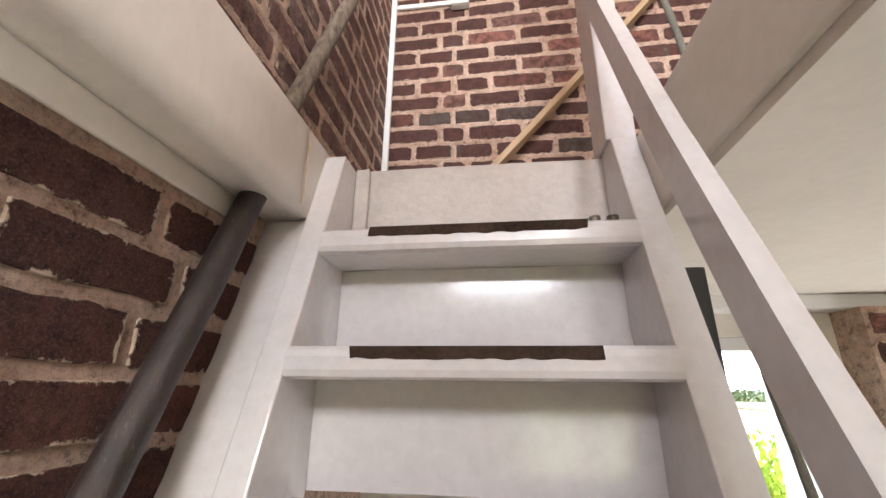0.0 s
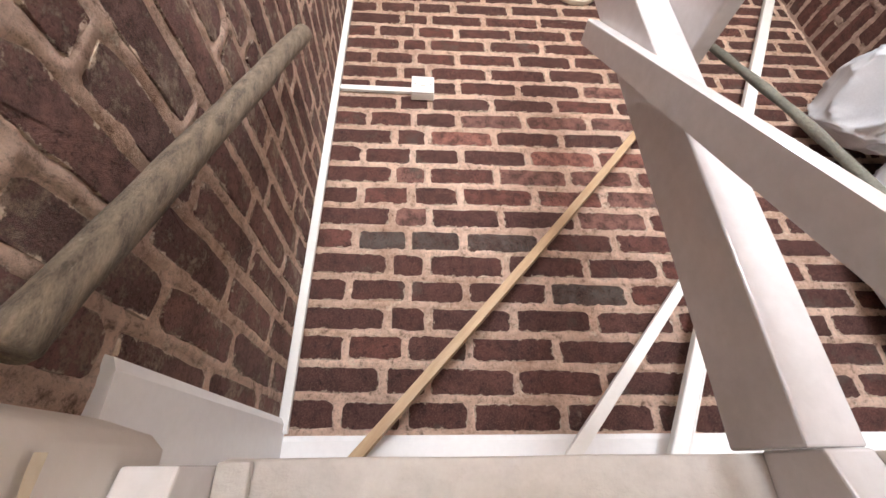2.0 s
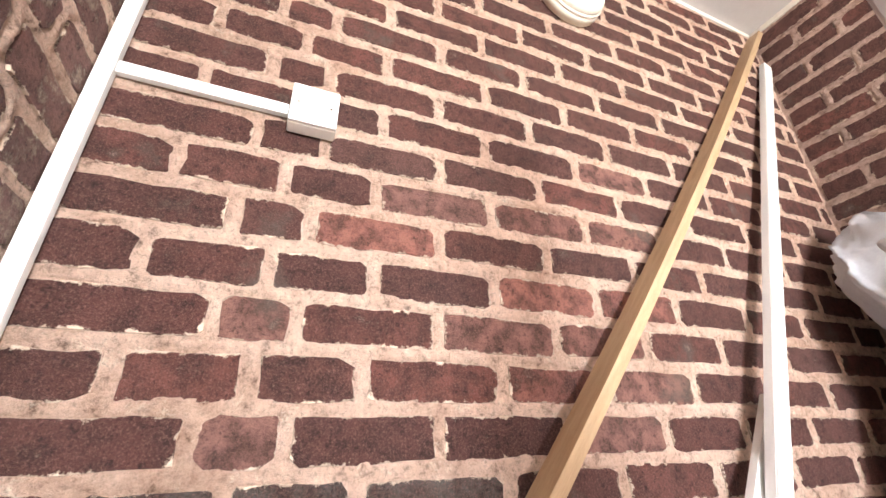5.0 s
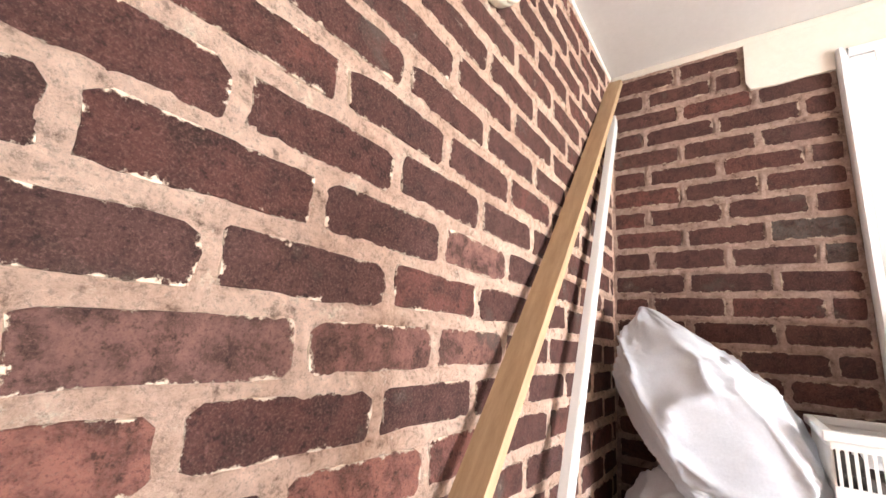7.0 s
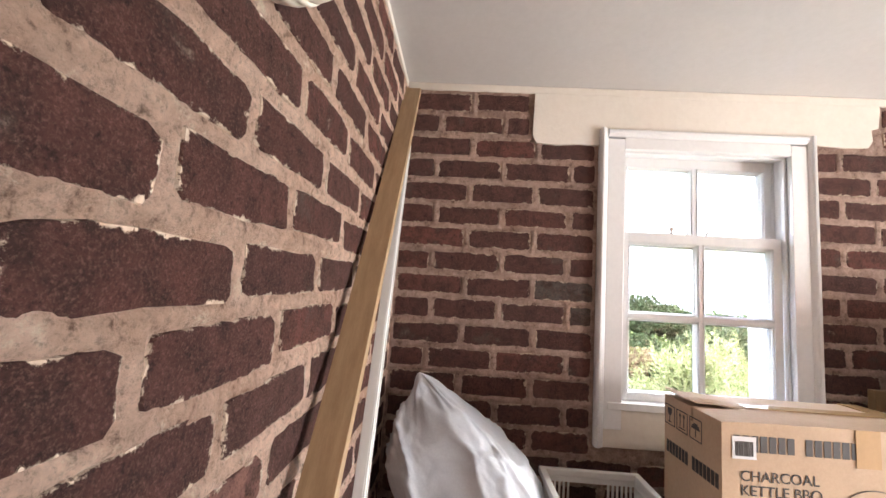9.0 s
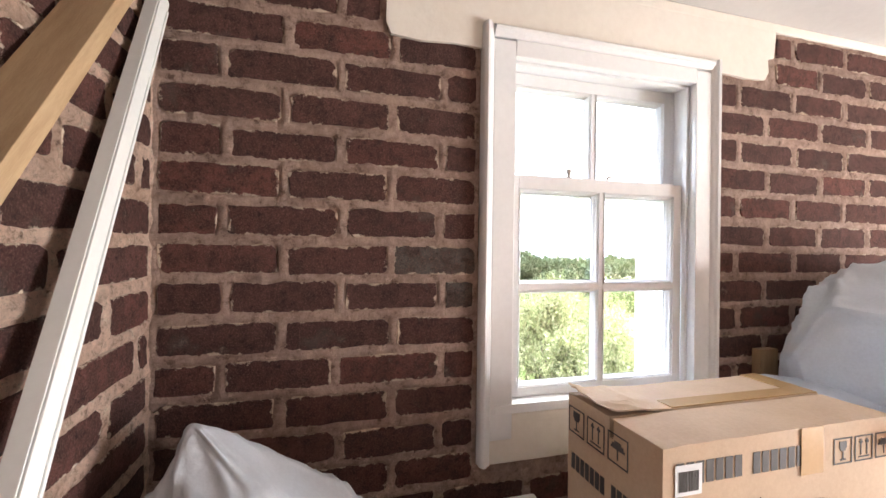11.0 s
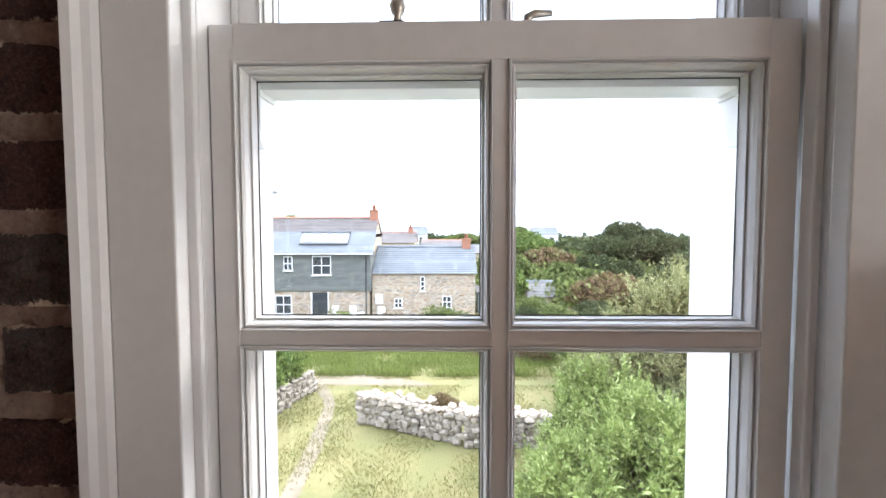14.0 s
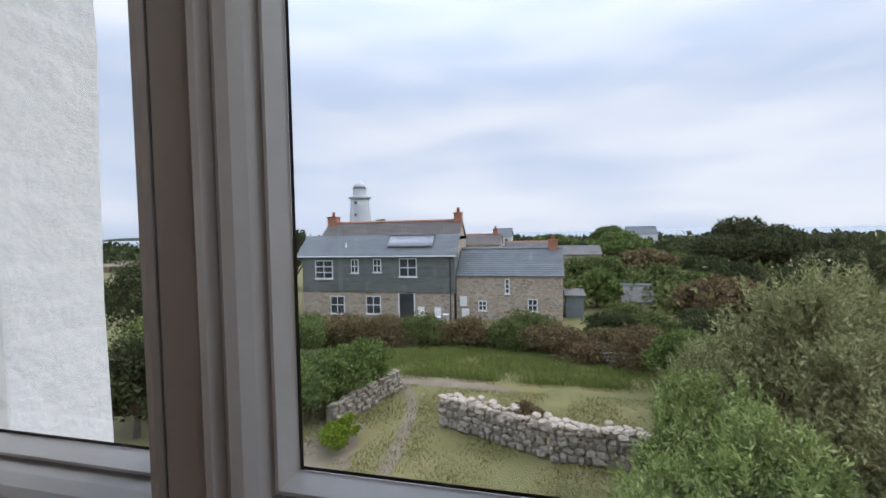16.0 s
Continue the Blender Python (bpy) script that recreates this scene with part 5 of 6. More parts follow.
stone_wall("stone_wall", (15.35, 3.55), (13.95, 0.1), 1.02, "dry stone wall of lichened granite with pale loose capping", 5)
stone_wall("stone_wall", (13.85, 0.0), (13.7, -2.6), 1.0, "dry stone wall of grey granite by the shrubs", 6)
stone_wall("stone_wall", (14.3, 7.35), (18.0, 6.3), 0.8, "low stone retaining wall under the hedge", 7, False, 0.2)

# plants near the house
tree("hedge_bush", (16.5, 7.9, -3.85), (1.9, 1.6, 1.3), GZ, 22000, 0.075, LEAF_HEDGE, 21, "clipped dark green hedge over the low wall", 16, "hedge", small=0.5)
tree("hedge_bush", (14.6, 9.2, -3.9), (1.6, 1.7, 1.3), GZ, 15000, 0.075, LEAF_HEDGE, 22, "green hedge bush beside the stone wall", 14, "hedge", small=0.5)
for x, y, k in ((17.0, 12.0, 24), (20.4, 13.0, 25)):
    tree("hedge_bush", (x, y, -4.0), (1.9, 1.8, 1.25), GZ, 13000, 0.075, LEAF_HEDGE, k, "green garden bush beside the hedge", 15, "hedge", small=0.5)
tree("lime_bush", (13.35, 6.45, -4.62), (1.05, 0.62, 0.46), GZ, 6500, 0.045, LEAF_LIME, 23, "low bright yellow-green bush in the bed", 10, "bush", 3)
for i, (c, r, k) in enumerate((((9.0, -1.85, -3.8), (1.3, 1.0, 1.4), 1500), ((11.3, -3.4, -3.3), (1.6, 1.4, 1.8), 1700), ((9.3, -3.4, -3.3), (1.5, 1.3, 1.8), 1700), ((12.8, -5.8, -2.1), (2.0, 2.0, 3.0), 2000), ((16.2, -5.5, -3.5), (2.0, 1.8, 1.5), 1400), ((10.6, -6.2, -2.6), (2.0, 1.8, 2.6), 1800), ((15.6, -9.0, -2.2), (2.4, 2.4, 2.8), 1800))):
    olive = i in (3, 4, 5, 6)
    shrub = tree("leafy_shrub", c, (r[0] * 0.85, r[1] * 0.85, r[2] * 0.85), GZ, 6000, 0.07, LEAF_OLIVE if olive else LEAF_SHRUB, 40 + i, "tall olive-grey feathery shrub in the garden" if olive else "tall fresh green leafy shrub in the garden", 30, "shrub", 10, 0.3, 0.34)
    sprays("shoots", c, r, k, 13, 0.50, 0.078, LEAF_OLIVE if olive else LEAF_SHRUB, shrub, 400 + i)
tree("leafy_shrub", (19.5, -5.6, -3.6), (1.8, 1.6, 1.4), GZ, 12000, 0.08, LEAF_HEDGE, 55, "dark green spreading shrub behind the garden", 14, "shrub")
tree("bramble", (14.45, 0.55, -4.15), (0.55, 0.75, 0.5), GZ, 4500, 0.05, LEAF_BRACKEN, 57, "bramble growing through the stone wall", 8, "bramble", 2)
for i, (x, y, s) in enumerate(((24.3, 14.0, 1.2), (24.6, 11.6, 1.15), (24.8, 9.2, 1.15), (25.0, 6.8, 1.1), (25.2, 4.4, 1.15), (25.0, 2.0, 1.1), (24.4, -0.4, 1.1), (23.6, -2.6, 1.15), (22.8, -4.9, 1.2), (26.5, 1.0, 1.2))):
    tree("hedge_bush", (x, y, GZ + 0.5), (1.3, 2.0, 1.2 * s), GZ, 11000, 0.075, LEAF_BRACKEN if i not in (0, 3, 5, 9) else LEAF_MIXED, 60 + i, "ragged brown-green bracken hedge before the house", 12, "hedge", 3, 0.5)
for i, (c, r) in enumerate((((12.4, 13.4, -3.3), (1.7, 1.7, 2.0)), ((15.5, 15.0, -3.0), (2.2, 2.2, 2.2)), ((20.5, 17.0, -2.8), (2.6, 2.4, 2.4)), ((25, 20.5, -3.2), (2.4, 2.4, 1.7)), ((21, 22.5, -2.0), (3, 3, 3.2)), ((30, 25.5, -1.0), (3.5, 3.2, 3.8)))):
    tree("hedge_tree", c, r, GZ, 12000, 0.09, LEAF_DARK if i % 2 == 0 else LEAF_MIXED, 80 + i, "dense dark green hedgerow tree", 18, "tree")
for i, (x, y, h) in enumerate(((27.0, -3.9, 1.0), (27.6, -6.3, 1.2), (28.2, -9.0, 1.3), (30.5, -5.2, 1.2), (26.0, -8.6, 1.1))):
    tree("garden_bush", (x, y, GZ + 0.8), (1.7, 1.7, h), GZ, 7000, 0.085, LEAF_MIXED if i % 2 else LEAF_DARK, 140 + i, "dark green rounded bush beyond the grass", 14, "bush", 3, 0.45)
for i, (x, y) in enumerate(((20.6, 14.0), (23.2, 16.6), (26.2, 19.4), (29.6, 22.6), (34.0, 24.4))):
    tree("hedge_bush", (x, y, GZ + 0.9), (1.8, 1.8, 1.5), GZ, 7000, 0.085, LEAF_HEDGE if i % 2 else LEAF_MIXED, 160 + i, "dense green hedge bush on the field edge", 14, "hedge", 3, 0.48)
# trees beyond the houses
for i, (c, r, n) in enumerate((((60, -25.0, -1.6), (6.0, 5.8, 4.6), 22000), ((48, -17.0, -3.2), (3.6, 3.6, 2.4), 9000), ((44, -11.5, -3.6), (3.2, 3.4, 2.2), 8000), ((46, -5.5, -3.0), (3.0, 3.2, 2.4), 8000), ((38.5, -4.6, -3.3), (1.6, 1.8, 1.7), 5000), ((52, -11.5, -2.8), (4, 4, 2.4), 8000), ((70, -38, -2.4), (6, 7, 3.6), 8000), ((47, 30.0, -0.8), (4, 4.4, 3.4), 8000), ((64, 24.5, 1.6), (4, 2.6, 2.8), 7000), ((76, -2.0, -1.4), (6, 6, 2.4), 7000), ((85, -14, -1.2), (7, 6, 2.6), 7000), ((36, -13.0, -3.6), (3.0, 3.0, 1.8), 8000), ((33, -17.5, -3.2), (3.2, 3.4, 2.2), 8000), ((42, -24, -2.8), (4, 4, 2.8), 8000), ((110, -17, 0.6), (4, 4.5, 2.2), 4000))):
    tree("distant_tree", c, r, GZ - 0.4 if c[0] < 80 else GZ - 1, n, 0.16 + 0.0016 * c[0], (LEAF_DARK, LEAF_DARK, LEAF_MIXED, LEAF_MIXED, LEAF_HEDGE, LEAF_BRACKEN)[i % 6] if i else LEAF_DARK, 100 + i, "dark wind-shaped tree beyond the garden" if i else "large dark domed pine beyond the garden", 20, "tree", 4)
rng = np.random.default_rng(5)
band = [(x, y, GZ - 0.009 * max(0, math.hypot(x, y) - 60) + 1.2 + k, 8, 9, 2.6 + k) for x, y, k in zip(rng.uniform(80, 210, 220), rng.uniform(-190, 190, 220), rng.uniform(0, 1.3, 220))]
ob = leaves("far_woodland", band, 60000, 0.75, LEAF_DARK, None, 9, 0.6, slim=0.8)
tagged(ob, "far dark hedgerows and scrub up to the skyline", "woodland", kind="stuff")
scrub = [(x, y, GZ + 0.6 + k, 2.2, 2.4, 1.1 + k) for x, y, k in zip(rng.uniform(36, 78, 150), rng.uniform(-42, 2, 150), rng.uniform(0, 0.7, 150))]
tagged(leaves("scrub", scrub, 45000, 0.2, LEAF_MIXED, None, 19, 0.6, slim=0.6), "low mixed green scrub beyond the garden", "scrub", kind="stuff")
thing("field", boxed((70, 60, -5.6), (160, 150, -4.2)), FIELD, "bare brown field towards the sea", "field", kind="structure")
bm = bmesh.new()
for c, r in (((2300, 2700), (260, 120, 22)), ((2500, 2350), (200, 150, 26)), ((2600, 1900), (300, 150, 18))):
    bmesh.ops.create_uvsphere(bm, u_segments=24, v_segments=10, radius=1, matrix=Matrix.Translation((*c, -14)) @ Matrix.Diagonal((*r, 1)))
thing("backdrop", bm, FARWOOD, "low grey islands on the horizon", "islands", kind="structure", smooth=True)


# ---- houses ----
def house_window(house, x, y0, y1, z0, z1, cols, rows):
    """A white framed window standing in a west-facing wall at x."""
    w = part("window", boxed((x - 0.03, y0, z0), (x + 0.05, y1, z1), 0.01), PAINT, house)
    t = 0.075
    gw, gh = (y1 - y0 - t * (cols + 1)) / cols, (z1 - z0 - t * (rows + 1)) / rows
    for i in range(cols):
        for j in range(rows):
            a, b = y0 + t + i * (gw + t), z0 + t + j * (gh + t)
            part("pane", boxed((x - 0.036, a, b), (x - 0.028, a + gw, b + gh)), DARKGLASS, w, "dark glass")
    part("sill", boxed((x - 0.12, y0 - 0.05, z0 - 0.07), (x + 0.02, y1 + 0.05, z0 - 0.005), 0.01), PAINT, w)


def gabled_roof(house, x0, x1, y0, y1, eave, ridge, mat, over=0.2, courses=14, ridge_x=None):
    """Two slopes of slate in lapped courses with a ridge."""
    mid = (x0 + x1) / 2 if ridge_x is None else ridge_x
    for a in ((x0 - over), (x1 + over)):
        bm = bmesh.new()
        for k in range(courses):
            s, e = k / courses, (k + 1.15) / courses
            p = [(a + (mid - a) * s, eave + (ridge - eave) * s), (a + (mid - a) * min(1, e), eave + (ridge - eave) * min(1, e))]
            vs = [bm.verts.new((p[0][0], y0 - over, p[0][1] + 0.045)), bm.verts.new((p[0][0], y1 + over, p[0][1] + 0.045)), bm.verts.new((p[1][0], y1 + over, p[1][1] + 0.01)), bm.verts.new((p[1][0], y0 - over, p[1][1] + 0.01))]
            lo = [bm.verts.new(v.co - Vector((0, 0, 0.05))) for v in vs]
            bm.faces.new(vs)
            bm.faces.new(lo[::-1])
            for i in range(4):
                bm.faces.new((vs[i], vs[(i + 1) % 4], lo[(i + 1) % 4], lo[i]))
        part("roof", bm, mat, house)
    for y in (y0 + 0.05, y1 - 0.05):
        part("gable", prism([(x0, eave - 0.02), (x1, eave - 0.02), (mid, ridge - 0.08)], 1, y - 0.05, y + 0.05), GRANITE, house)
    part("ridge_tiles", prism([(mid - 0.16, ridge - 0.02), (mid, ridge + 0.1), (mid + 0.16, ridge - 0.02)], 1, y0 - over, y1 + over), RIDGE if mat is ROOFTILE else SLATE, house)


def chimney(house, x, y, z0, z1, w=0.8):
    c = part("chimney", boxed((x - w / 2, y - w / 2, z0), (x + w / 2, y + w / 2, z1), 0.03), CHIMNEY, house)
    part("chimney_cap", boxed((x - w / 2 - 0.06, y - w / 2 - 0.06, z1 + 0.002), (x + w / 2 + 0.06, y + w / 2 + 0.06, z1 + 0.1), 0.02), CHIMNEY, c)
    part("chimney_pot", tube(bmesh.new(), [(x, y, z1 + 0.102), (x, y, z1 + 0.45), (x, y, z1 + 0.5)], [0.15, 0.12, 0.15], 12), CHIMNEY, c, smooth=True)


FX = 31.9
main_house = thing("farmhouse", label="long granite farmhouse with slate-hung upper storey", category="house")
part("wall", boxed((FX, 6.55, GZ - 0.3), (FX + 1.5, 19.35, -2.95)), GRANITE, main_house, "granite rubble ground floor")
part("upper_wall", boxed((FX - 0.09, 6.4, -2.945), (FX + 1.5, 19.2, -0.02), 0.02), SLATEHUNG, main_house, "grey hung slates")
part("wall", boxed((FX + 1.501, 6.46, GZ - 0.3), (FX + 5.2, 18.4, 1.35)), GRANITE, main_house)
bm = bmesh.new()
for k in range(12):
    s, e = k / 12, (k + 1.1) / 12
    a, b = (FX - 0.35 + 1.75 * s, -0.10 + 1.62 * s), (FX - 0.35 + 1.75 * e, -0.10 + 1.62 * e)
    box(bm, (a[0], 6.2, a[1]), (a[0] + 2.385 * 1.1 / 12, 19.6, a[1] + 0.02), m=Matrix.Translation((a[0], 0, a[1])) @ Matrix.Rotation(-0.747, 4, "Y") @ Matrix.Translation((-a[0], 0, -a[1])))
part("roof", bm, SLATE, main_house, "grey slate lean roof")
gabled_roof(main_house, FX + 1.5, FX + 5.2, 6.46, 18.4, 1.1, 2.68, ROOFTILE, 0.1)
chimney(main_house, FX + 3.35, 18.05, 2.1, 3.15, 0.85)
chimney(main_house, FX + 3.35, 6.72, 2.1, 3.22, 0.65)
part("gutter", boxed((FX - 0.42, 6.2, -0.16), (FX - 0.33, 19.6, -0.08), 0.02), PAINT, main_house)
part("drainpipe", tube(bmesh.new(), [(FX - 0.16, 6.75, -0.12), (FX - 0.16, 6.75, -5.0)], [0.05, 0.05], 8), DARKGLASS, main_house)
ON_ROOF = Matrix.Translation((FX - 0.35, 0, -0.10)) @ Matrix.Rotation(-0.747, 4, "Y")
sol = part("solar_panel", boxed((0.9, 8.2, 0.06), (2.2, 11.95, 0.11), 0.01), TIN, main_house, "silver solar tube panel", m=ON_ROOF)
for k in range(26):
    y = 8.3 + 0.14 * k
    part("tube", tube(bmesh.new(), [(0.92, y, 0.16), (2.12, y, 0.16)], [0.05, 0.05], 8), PANEL, sol, smooth=True)
part("manifold", boxed((2.12, 8.15, 0.111), (2.24, 12.0, 0.24), 0.01), DARKGLASS, sol)
part("soil_vent", tube(bmesh.new(), [(0.95, 15.45, 0.03), (1.25, 15.45, 0.3)], [0.06, 0.06], 8), PAINT, main_house, m=ON_ROOF)
for y0, y1, z0, z1, c, r in ((16.45, 18.0, -1.9, -0.42, 2, 3), (14.2, 14.85, -1.43, -0.35, 2, 2), (12.28, 12.96, -1.38, -0.31, 2, 2), (9.37, 10.8, -1.72, -0.28, 2, 2)):
    house_window(main_house, FX - 0.1, y0, y1, z0, z1, c, r)
for y0, y1, z0, z1 in ((15.53, 16.78, -4.75, -3.3), (12.42, 13.67, -4.7, -3.25)):
    house_window(main_house, FX, y0, y1, z0, z1, 2, 2)
# flat dark panel stands in for the shade inside the open doorway
door = part("door", boxed((FX - 0.02, 9.68, GZ), (FX + 0.03, 10.87, -3.05), 0.01), DARKGLASS, main_house, "dark panel for the shaded doorway opening")
for lo, hi in (((FX - 0.06, 9.6, GZ), (FX, 9.69, -3.0)), ((FX - 0.06, 10.86, GZ), (FX, 10.98, -3.0))):
    part("door_frame", boxed(lo, hi, 0.01), PAINT, door)
for y, z in ((5.9, -3.2), (5.75, -4.15)):
    part("meter_box", boxed((FX + 0.13, y - 0.35, z - 0.75), (FX + 0.28, y + 0.2, z), 0.02), PAINT, main_house)

low_house = thing("cottage", label="low granite cottage with slate roof and chimney", category="house")
part("wall", boxed((FX + 0.3, -1.45, GZ - 0.3), (FX + 5.2, 6.39, -1.62)), GRANITE, low_house)
gabled_roof(low_house, FX + 0.3, FX + 5.2, -1.4, 6.2, -1.66, 0.32, SLATE, 0.16)
chimney(low_house, FX + 2.8, -0.85, -0.3, 0.85, 0.7)
house_window(low_house, FX + 0.3, 2.35, 2.71, -2.98, -1.86, 1, 3)
house_window(low_house, FX + 0.3, 4.07, 4.7, -4.27, -3.52, 2, 2)
house_window(low_house, FX + 0.3, 0.34, 1.05, -4.26, -3.33, 2, 2)
sk = part("rooflight", boxed((-0.3, -0.35, 0), (0.3, 0.35, 0.08), 0.01), PAINT, low_house, m=Matrix.Translation((FX + 1.3, 5.1, -1.14)) @ Matrix.Rotation(-0.68, 4, "Y"))
part("pane", boxed((-0.22, -0.28, 0.082), (0.22, 0.28, 0.088)), DARKGLASS, sk)
shed = thing("garden_shed", boxed((34.0, -3.05, GZ - 0.1), (35.6, -1.75, -3.35), 0.01), SHED, "blue-grey boarded garden shed", "shed")
part("roof", prism([(33.85, -3.35), (35.75, -3.05), (35.75, -2.98), (33.85, -3.28)], 1, -3.2, -1.65), TIN, shed)
part("door", boxed((33.975, -2.9, GZ), (33.999, -2.3, -3.6), 0.004), SHED, shed)


def far_house(name, x, y0, y1, base, eave, ridge, wall, roof, label, deep=5.0, wins=2):
    h = thing(name, label=label, category="house")
    part("wall", boxed((x, y0, base), (x + deep, y1, eave)), wall, h)
    gabled_roof(h, x, x + deep, y0, y1, eave, ridge, roof, 0.15, 6)
    for i in range(wins):
        y = y0 + (y1 - y0) * (i + 0.7) / (wins + 0.4)
        house_window(h, x, y - 0.4, y + 0.4, eave - 1.6, eave - 0.5, 1, 2)
    return h


chimney(far_house("far_cottage", 60, 5.6, 11.4, -7, -0.2, 1.3, GRANITE, ROOFTILE, "old granite house with brown tiled roof"), 62.5, 6.4, 0.8, 2.0, 0.7)
far_house("far_cottage", 62, -1.2, 4.8, -7, -0.75, 0.1, GRANITE, ROOFTILE, "low old building with mossy roof", wins=0)
far_house("far_cottage", 90, 5.8, 9.4, -7, 0.6, 2.3, PAINT, SLATE, "white far house with slate roof")
far_house("far_cottage", 60, -8.0, -2.6, -7, -1.7, -0.6, GRANITE, TIN, "low stone barn with grey roof", wins=0)
far_house("far_cottage", 120, -30.6, -23.2, -8, 0.2, 2.3, PAINT, SLATE, "white far house with slate roof and gable")
far_house("outhouse", 38, -8.9, -6.6, -5.4, -4.4, -3.1, GRANITE, TIN, "small outhouse with grey tin roof", 2.6, 0)

# lighthouse
light = thing("lighthouse", label="white round lighthouse tower behind the farmhouse", category="lighthouse")
LX, LY = 150, 67.5


def turned(rows, sides=32):
    return tube(bmesh.new(), [(LX, LY, z) for z, _ in rows], [r for _, r in rows], sides)


part("tower", turned([(-9, 5.2), (6, 4.3), (12.2, 3.75), (15.4, 3.6)]), TOWER, light, smooth=True)
part("gallery", turned([(15.4, 4.4), (15.75, 4.5), (16.1, 4.4)]), TOWER, light)
part("lantern", turned([(16.1, 2.7), (19.2, 2.6)]), TOWER, light, "glazed lantern room")
part("band", turned([(19.2, 2.8), (19.5, 2.8)]), TIN, light)
part("dome", turned([(19.5, 2.5), (20.6, 2.2), (21.6, 1.2), (22.1, 0.4)]), TOWER, light, smooth=True)
part("finial", turned([(22.1, 0.18), (23.2, 0.12)], 8), PAINT, light)
for z in (9.0, 13.6):
    part("slit_window", boxed((LX - 4.35, LY - 0.35, z - 0.5), (LX - 3.4, LY + 0.35, z + 0.5)), DARKGLASS, light)

# garden chairs, pile of boards, utility pole
def garden_chair(y, label):
    c = thing("garden_chair", label=label, category="chair", group="garden chairs", m=Matrix.Translation((30.9, y, GZ)))
    part("seat", boxed((-0.25, -0.25, 0.38), (0.25, 0.25, 0.42), 0.01), PAINT, c)
    part("backrest", boxed((0.2, -0.25, 0.42), (0.25, 0.25, 1.1), 0.015), PAINT, c)
    for x in (-0.22, 0.22):
        for s in (-0.22, 0.22):
            part("leg", boxed((x - 0.025, s - 0.025, 0.0), (x + 0.025, s + 0.025, 0.379), 0.005), PAINT, c)
    return c


garden_chair(8.9, "white plastic garden chair by the doorway")
garden_chair(7.6, "white plastic garden chair by the granite wall")
table = thing("garden_table", boxed((30.6, 6.75, -4.4), (31.2, 7.15, -4.36), 0.01), PAINT, "small white garden table by the chairs", "table")
for x in (30.65, 31.12):
    for y in (6.8, 7.1):
        part("leg", boxed((x, y, GZ), (x + 0.04, y + 0.04, -4.401), 0.004), PAINT, table)
stack = thing("board_pile", label="stack of weathered pale boards on the hedge bank", category="board pile")
GREYWOOD = surface("weathered_silver_boards", (0.30, 0.28, 0.26), (0.46, 0.44, 0.42), 0.85, 3, 30, 0.4, 0.01, (1, 8, 8))
for k in range(5):
    part("board", boxed((22.1 + 0.05 * k, -4.2 + 0.07 * k, GZ + 0.001 + 0.17 * k), (22.7, -2.9 + 0.05 * k, GZ + 0.07 + 0.17 * k), 0.01), GREYWOOD, stack)
    part("spacer", boxed((22.25, -3.7, GZ + 0.071 + 0.17 * k), (22.35, -3.5, GZ + 0.169 + 0.17 * k)), GREYWOOD, stack)
pole = thing("utility_pole", tube(bmesh.new(), [(30, 20.85, GZ - 0.2), (30, 20.8, 3.1)], [0.16, 0.13], 12), GREYWOOD, "weathered wooden utility pole by the trees", "utility pole", smooth=True)
part("crossarm", boxed((29.95, 20.5, 2.6), (30.05, 21.1, 2.7), 0.01), GREYWOOD, pole)
# shrubs seen through the lower window
tree("leafy_shrub", (1.5, 4.3, -2.2), (1.9, 0.9, 1.7), GZ, 16000, 0.05, LEAF_LIME, 130, "bright green bush outside the lower window", 14, "shrub")


# ---- bricks ----
def north_bond(k, u):
    return ((0.250, 0.117), 0.2475) if k % 2 else ((0.140, 0.170, 0.170), 0.251)


def east_bond(k, u):
    if u > 1:
        return ((0.089,), 0.236) if k % 2 else ((0.206,), 0.236)
    return ((0.258,), 0.249) if k % 2 else ((0.138,), 0.2445)


def west_bond(k, u):
    return ((0.061,), 0.245) if k % 2 else ((0.241,), 0.245)


NORTH_ODD = [(0.50, 1.075, BRICK_PINK), (0.86, 0.995, BRICK_PINK), (1.10, 1.005, BRICK_PINK), (0.75, 0.905, BRICK_ROSE), (1.0, 0.91, BRICK_ROSE), (0.88, 0.815, BRICK_PINK), (1.14, 0.82, BRICK_ROSE),
             (1.0, 0.725, BRICK_ROSE), (1.1, 1.345, BRICK_ROSE), (0.85, 1.17, BRICK_ROSE), (1.1, 1.18, BRICK_ROSE), (0.2, 0.64, BRICK_GREY), (0.38, 0.64, BRICK_GREY), (0.60, 0.64, BRICK_GREY),
             (0.86, 0.465, BRICK_GREY), (0.31, 0.895, BRICK_ROSE), (0.6, 1.16, BRICK_ROSE), (0.3, 0.72, BRICK_ROSE)]
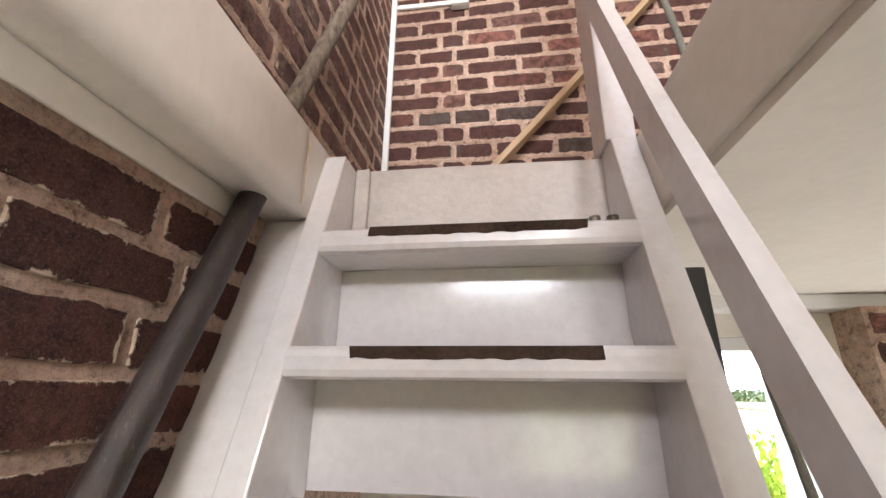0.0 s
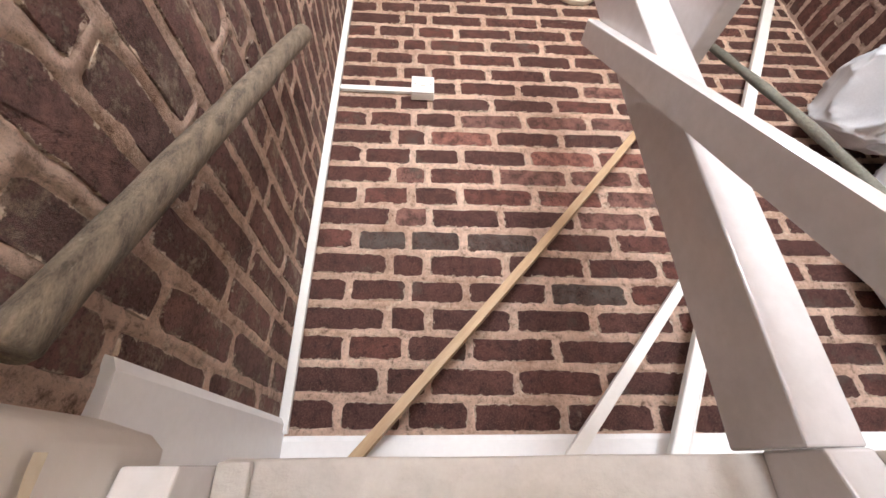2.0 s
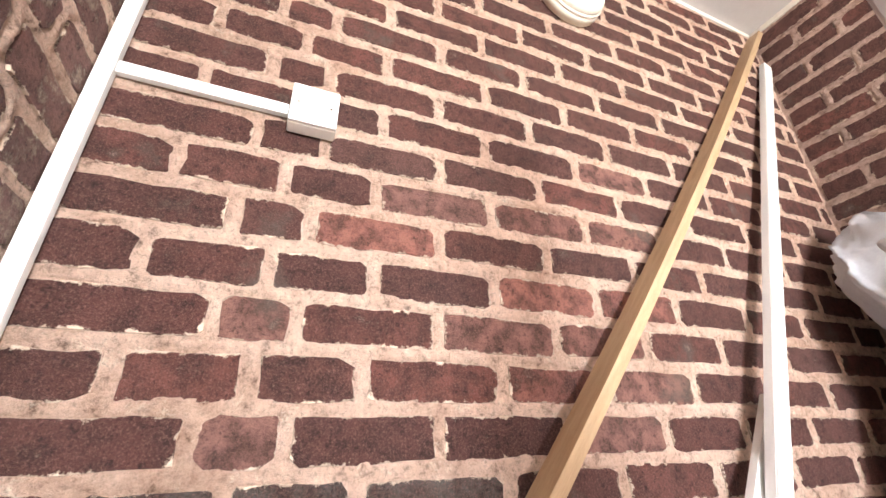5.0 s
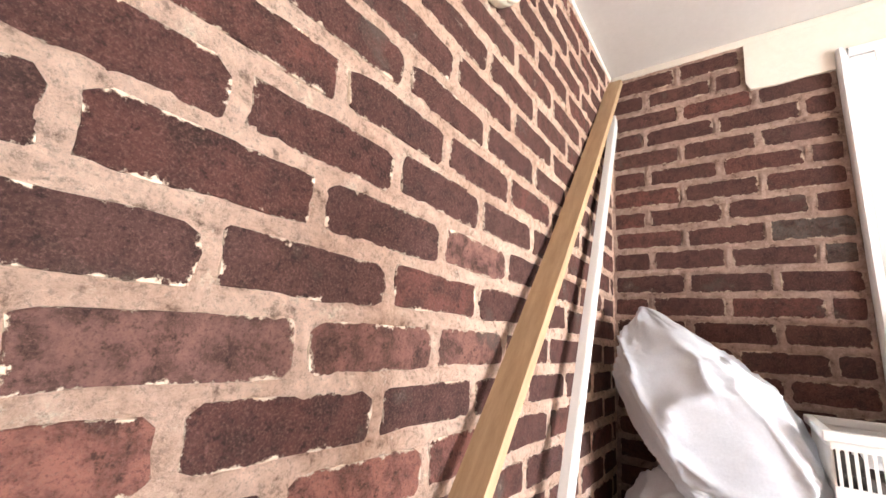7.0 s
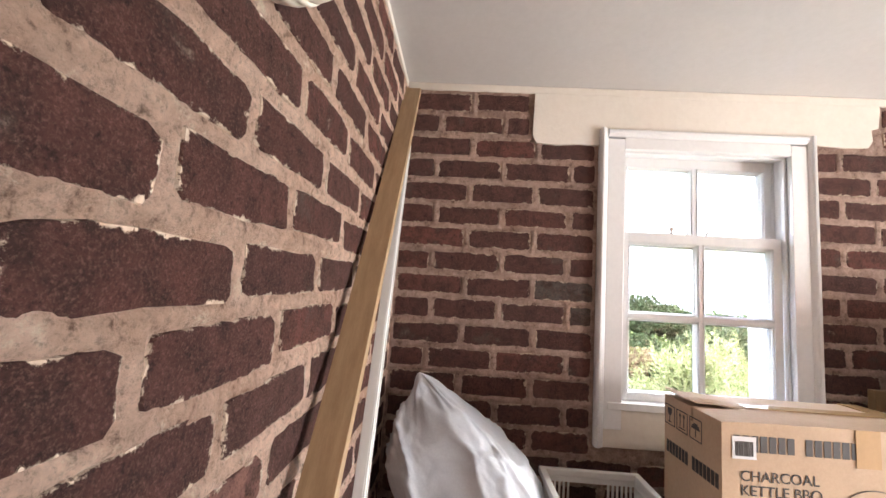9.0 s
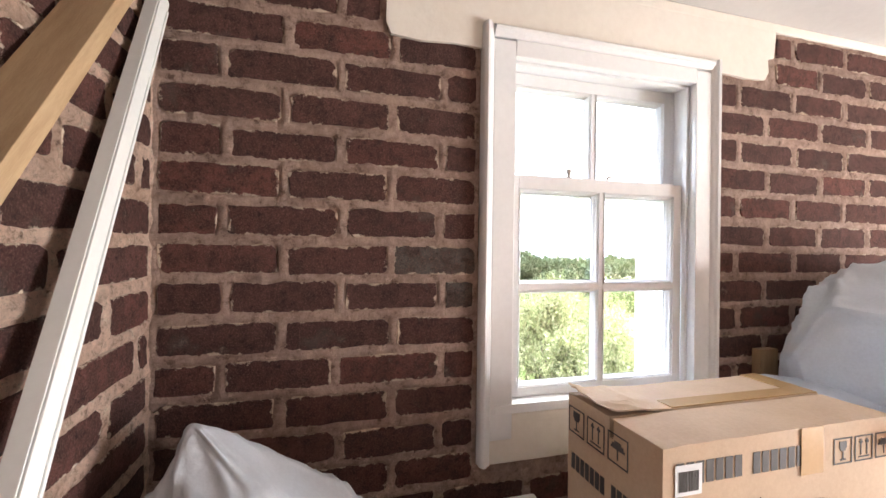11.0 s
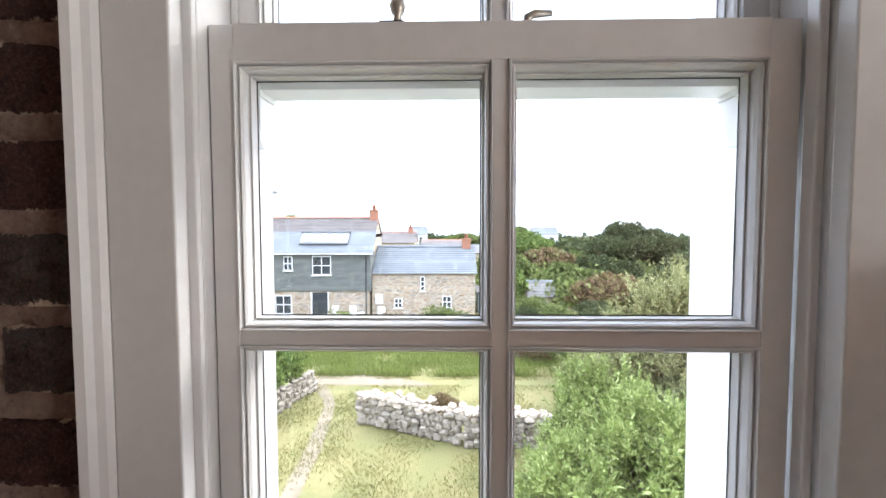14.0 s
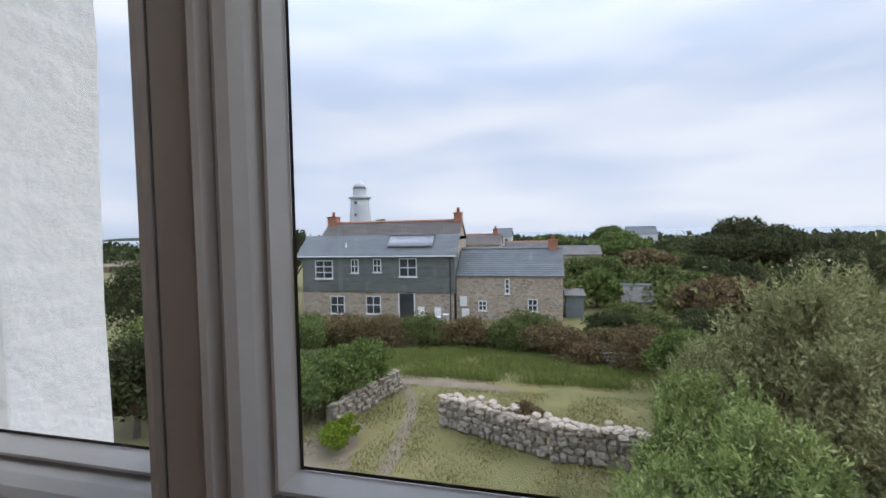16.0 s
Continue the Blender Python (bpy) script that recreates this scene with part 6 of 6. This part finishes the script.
lay_bricks(wall_north, lambda u, z: Matrix.Translation((WX + u, NY - 0.001, z)), lambda z: [(0.004, EX - WX - 0.004)], 0.09, CZ - 0.07, 0.983, north_bond, 11, odd=NORTH_ODD, tilt=0.035)


def east_spans(z):
    if z > 2.17:
        return [(0.004, 0.483), (NY + 0.258, NY + 1.1)] if z < 2.33 else [(0.004, NY + 1.1)]
    if z > 1.075:
        return [(0.004, NY - 0.744), (NY + 0.022, NY + 1.1)]
    return [(0.004, NY + 1.1)]


lay_bricks(wall_east, lambda u, z: Matrix.Translation((EX - 0.001, NY - u, z)) @ Matrix.Rotation(radians(-90), 4, "Z"), east_spans, 0.5, CZ - 0.06, 1.714, east_bond, 23, odd=((0.66, 1.54, BRICK_GREY), (0.62, 1.62, BRICK_GREY)))
lay_bricks(wall_west, lambda u, z: Matrix.Translation((WX + 0.001, -0.42 + u, z)) @ Matrix.Rotation(radians(90), 4, "Z"), lambda z: [(0, NY + 0.416)], 0.08, CZ - 0.03, 0.983, west_bond, 37, kind=BRICK_LIMEY_BRIGHT)
lay_bricks(wall_west, lambda u, z: Matrix.Translation((WX + 0.001, -0.3 + u, z)) @ Matrix.Rotation(radians(90), 4, "Z"), lambda z: [(0, 1.0)], -1.05, -0.22, -0.265, west_bond, 41)
lay_bricks(pier, lambda u, z: Matrix.Translation((1.178 + u, 1.401, z)), lambda z: [(0, 0.53)], -1.05, -0.27, -0.29, west_bond, 43, odd=[(u / 10, -0.29 - COURSE * k, BRICK_PINK) for u in range(1, 6) for k in range(9)])

trowelled(wall_north, lambda u, z: Matrix.Translation((WX + u, NY - 0.001, z)), 0.0, EX - WX, 0.06, CZ - 0.004, 51)
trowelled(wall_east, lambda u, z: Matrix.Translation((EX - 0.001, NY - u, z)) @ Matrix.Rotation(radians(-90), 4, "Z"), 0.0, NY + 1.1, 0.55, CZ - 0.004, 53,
          skip=lambda u, z: 0.728 < u < NY + 0.012 and 1.105 < z < 2.22, mat=MORTAR_BROWN)
trowelled(wall_west, lambda u, z: Matrix.Translation((WX + 0.001, -0.42 + u, z)) @ Matrix.Rotation(radians(90), 4, "Z"), 0.0, NY + 0.42, 0.045, CZ - 0.004, 55, 0.004)
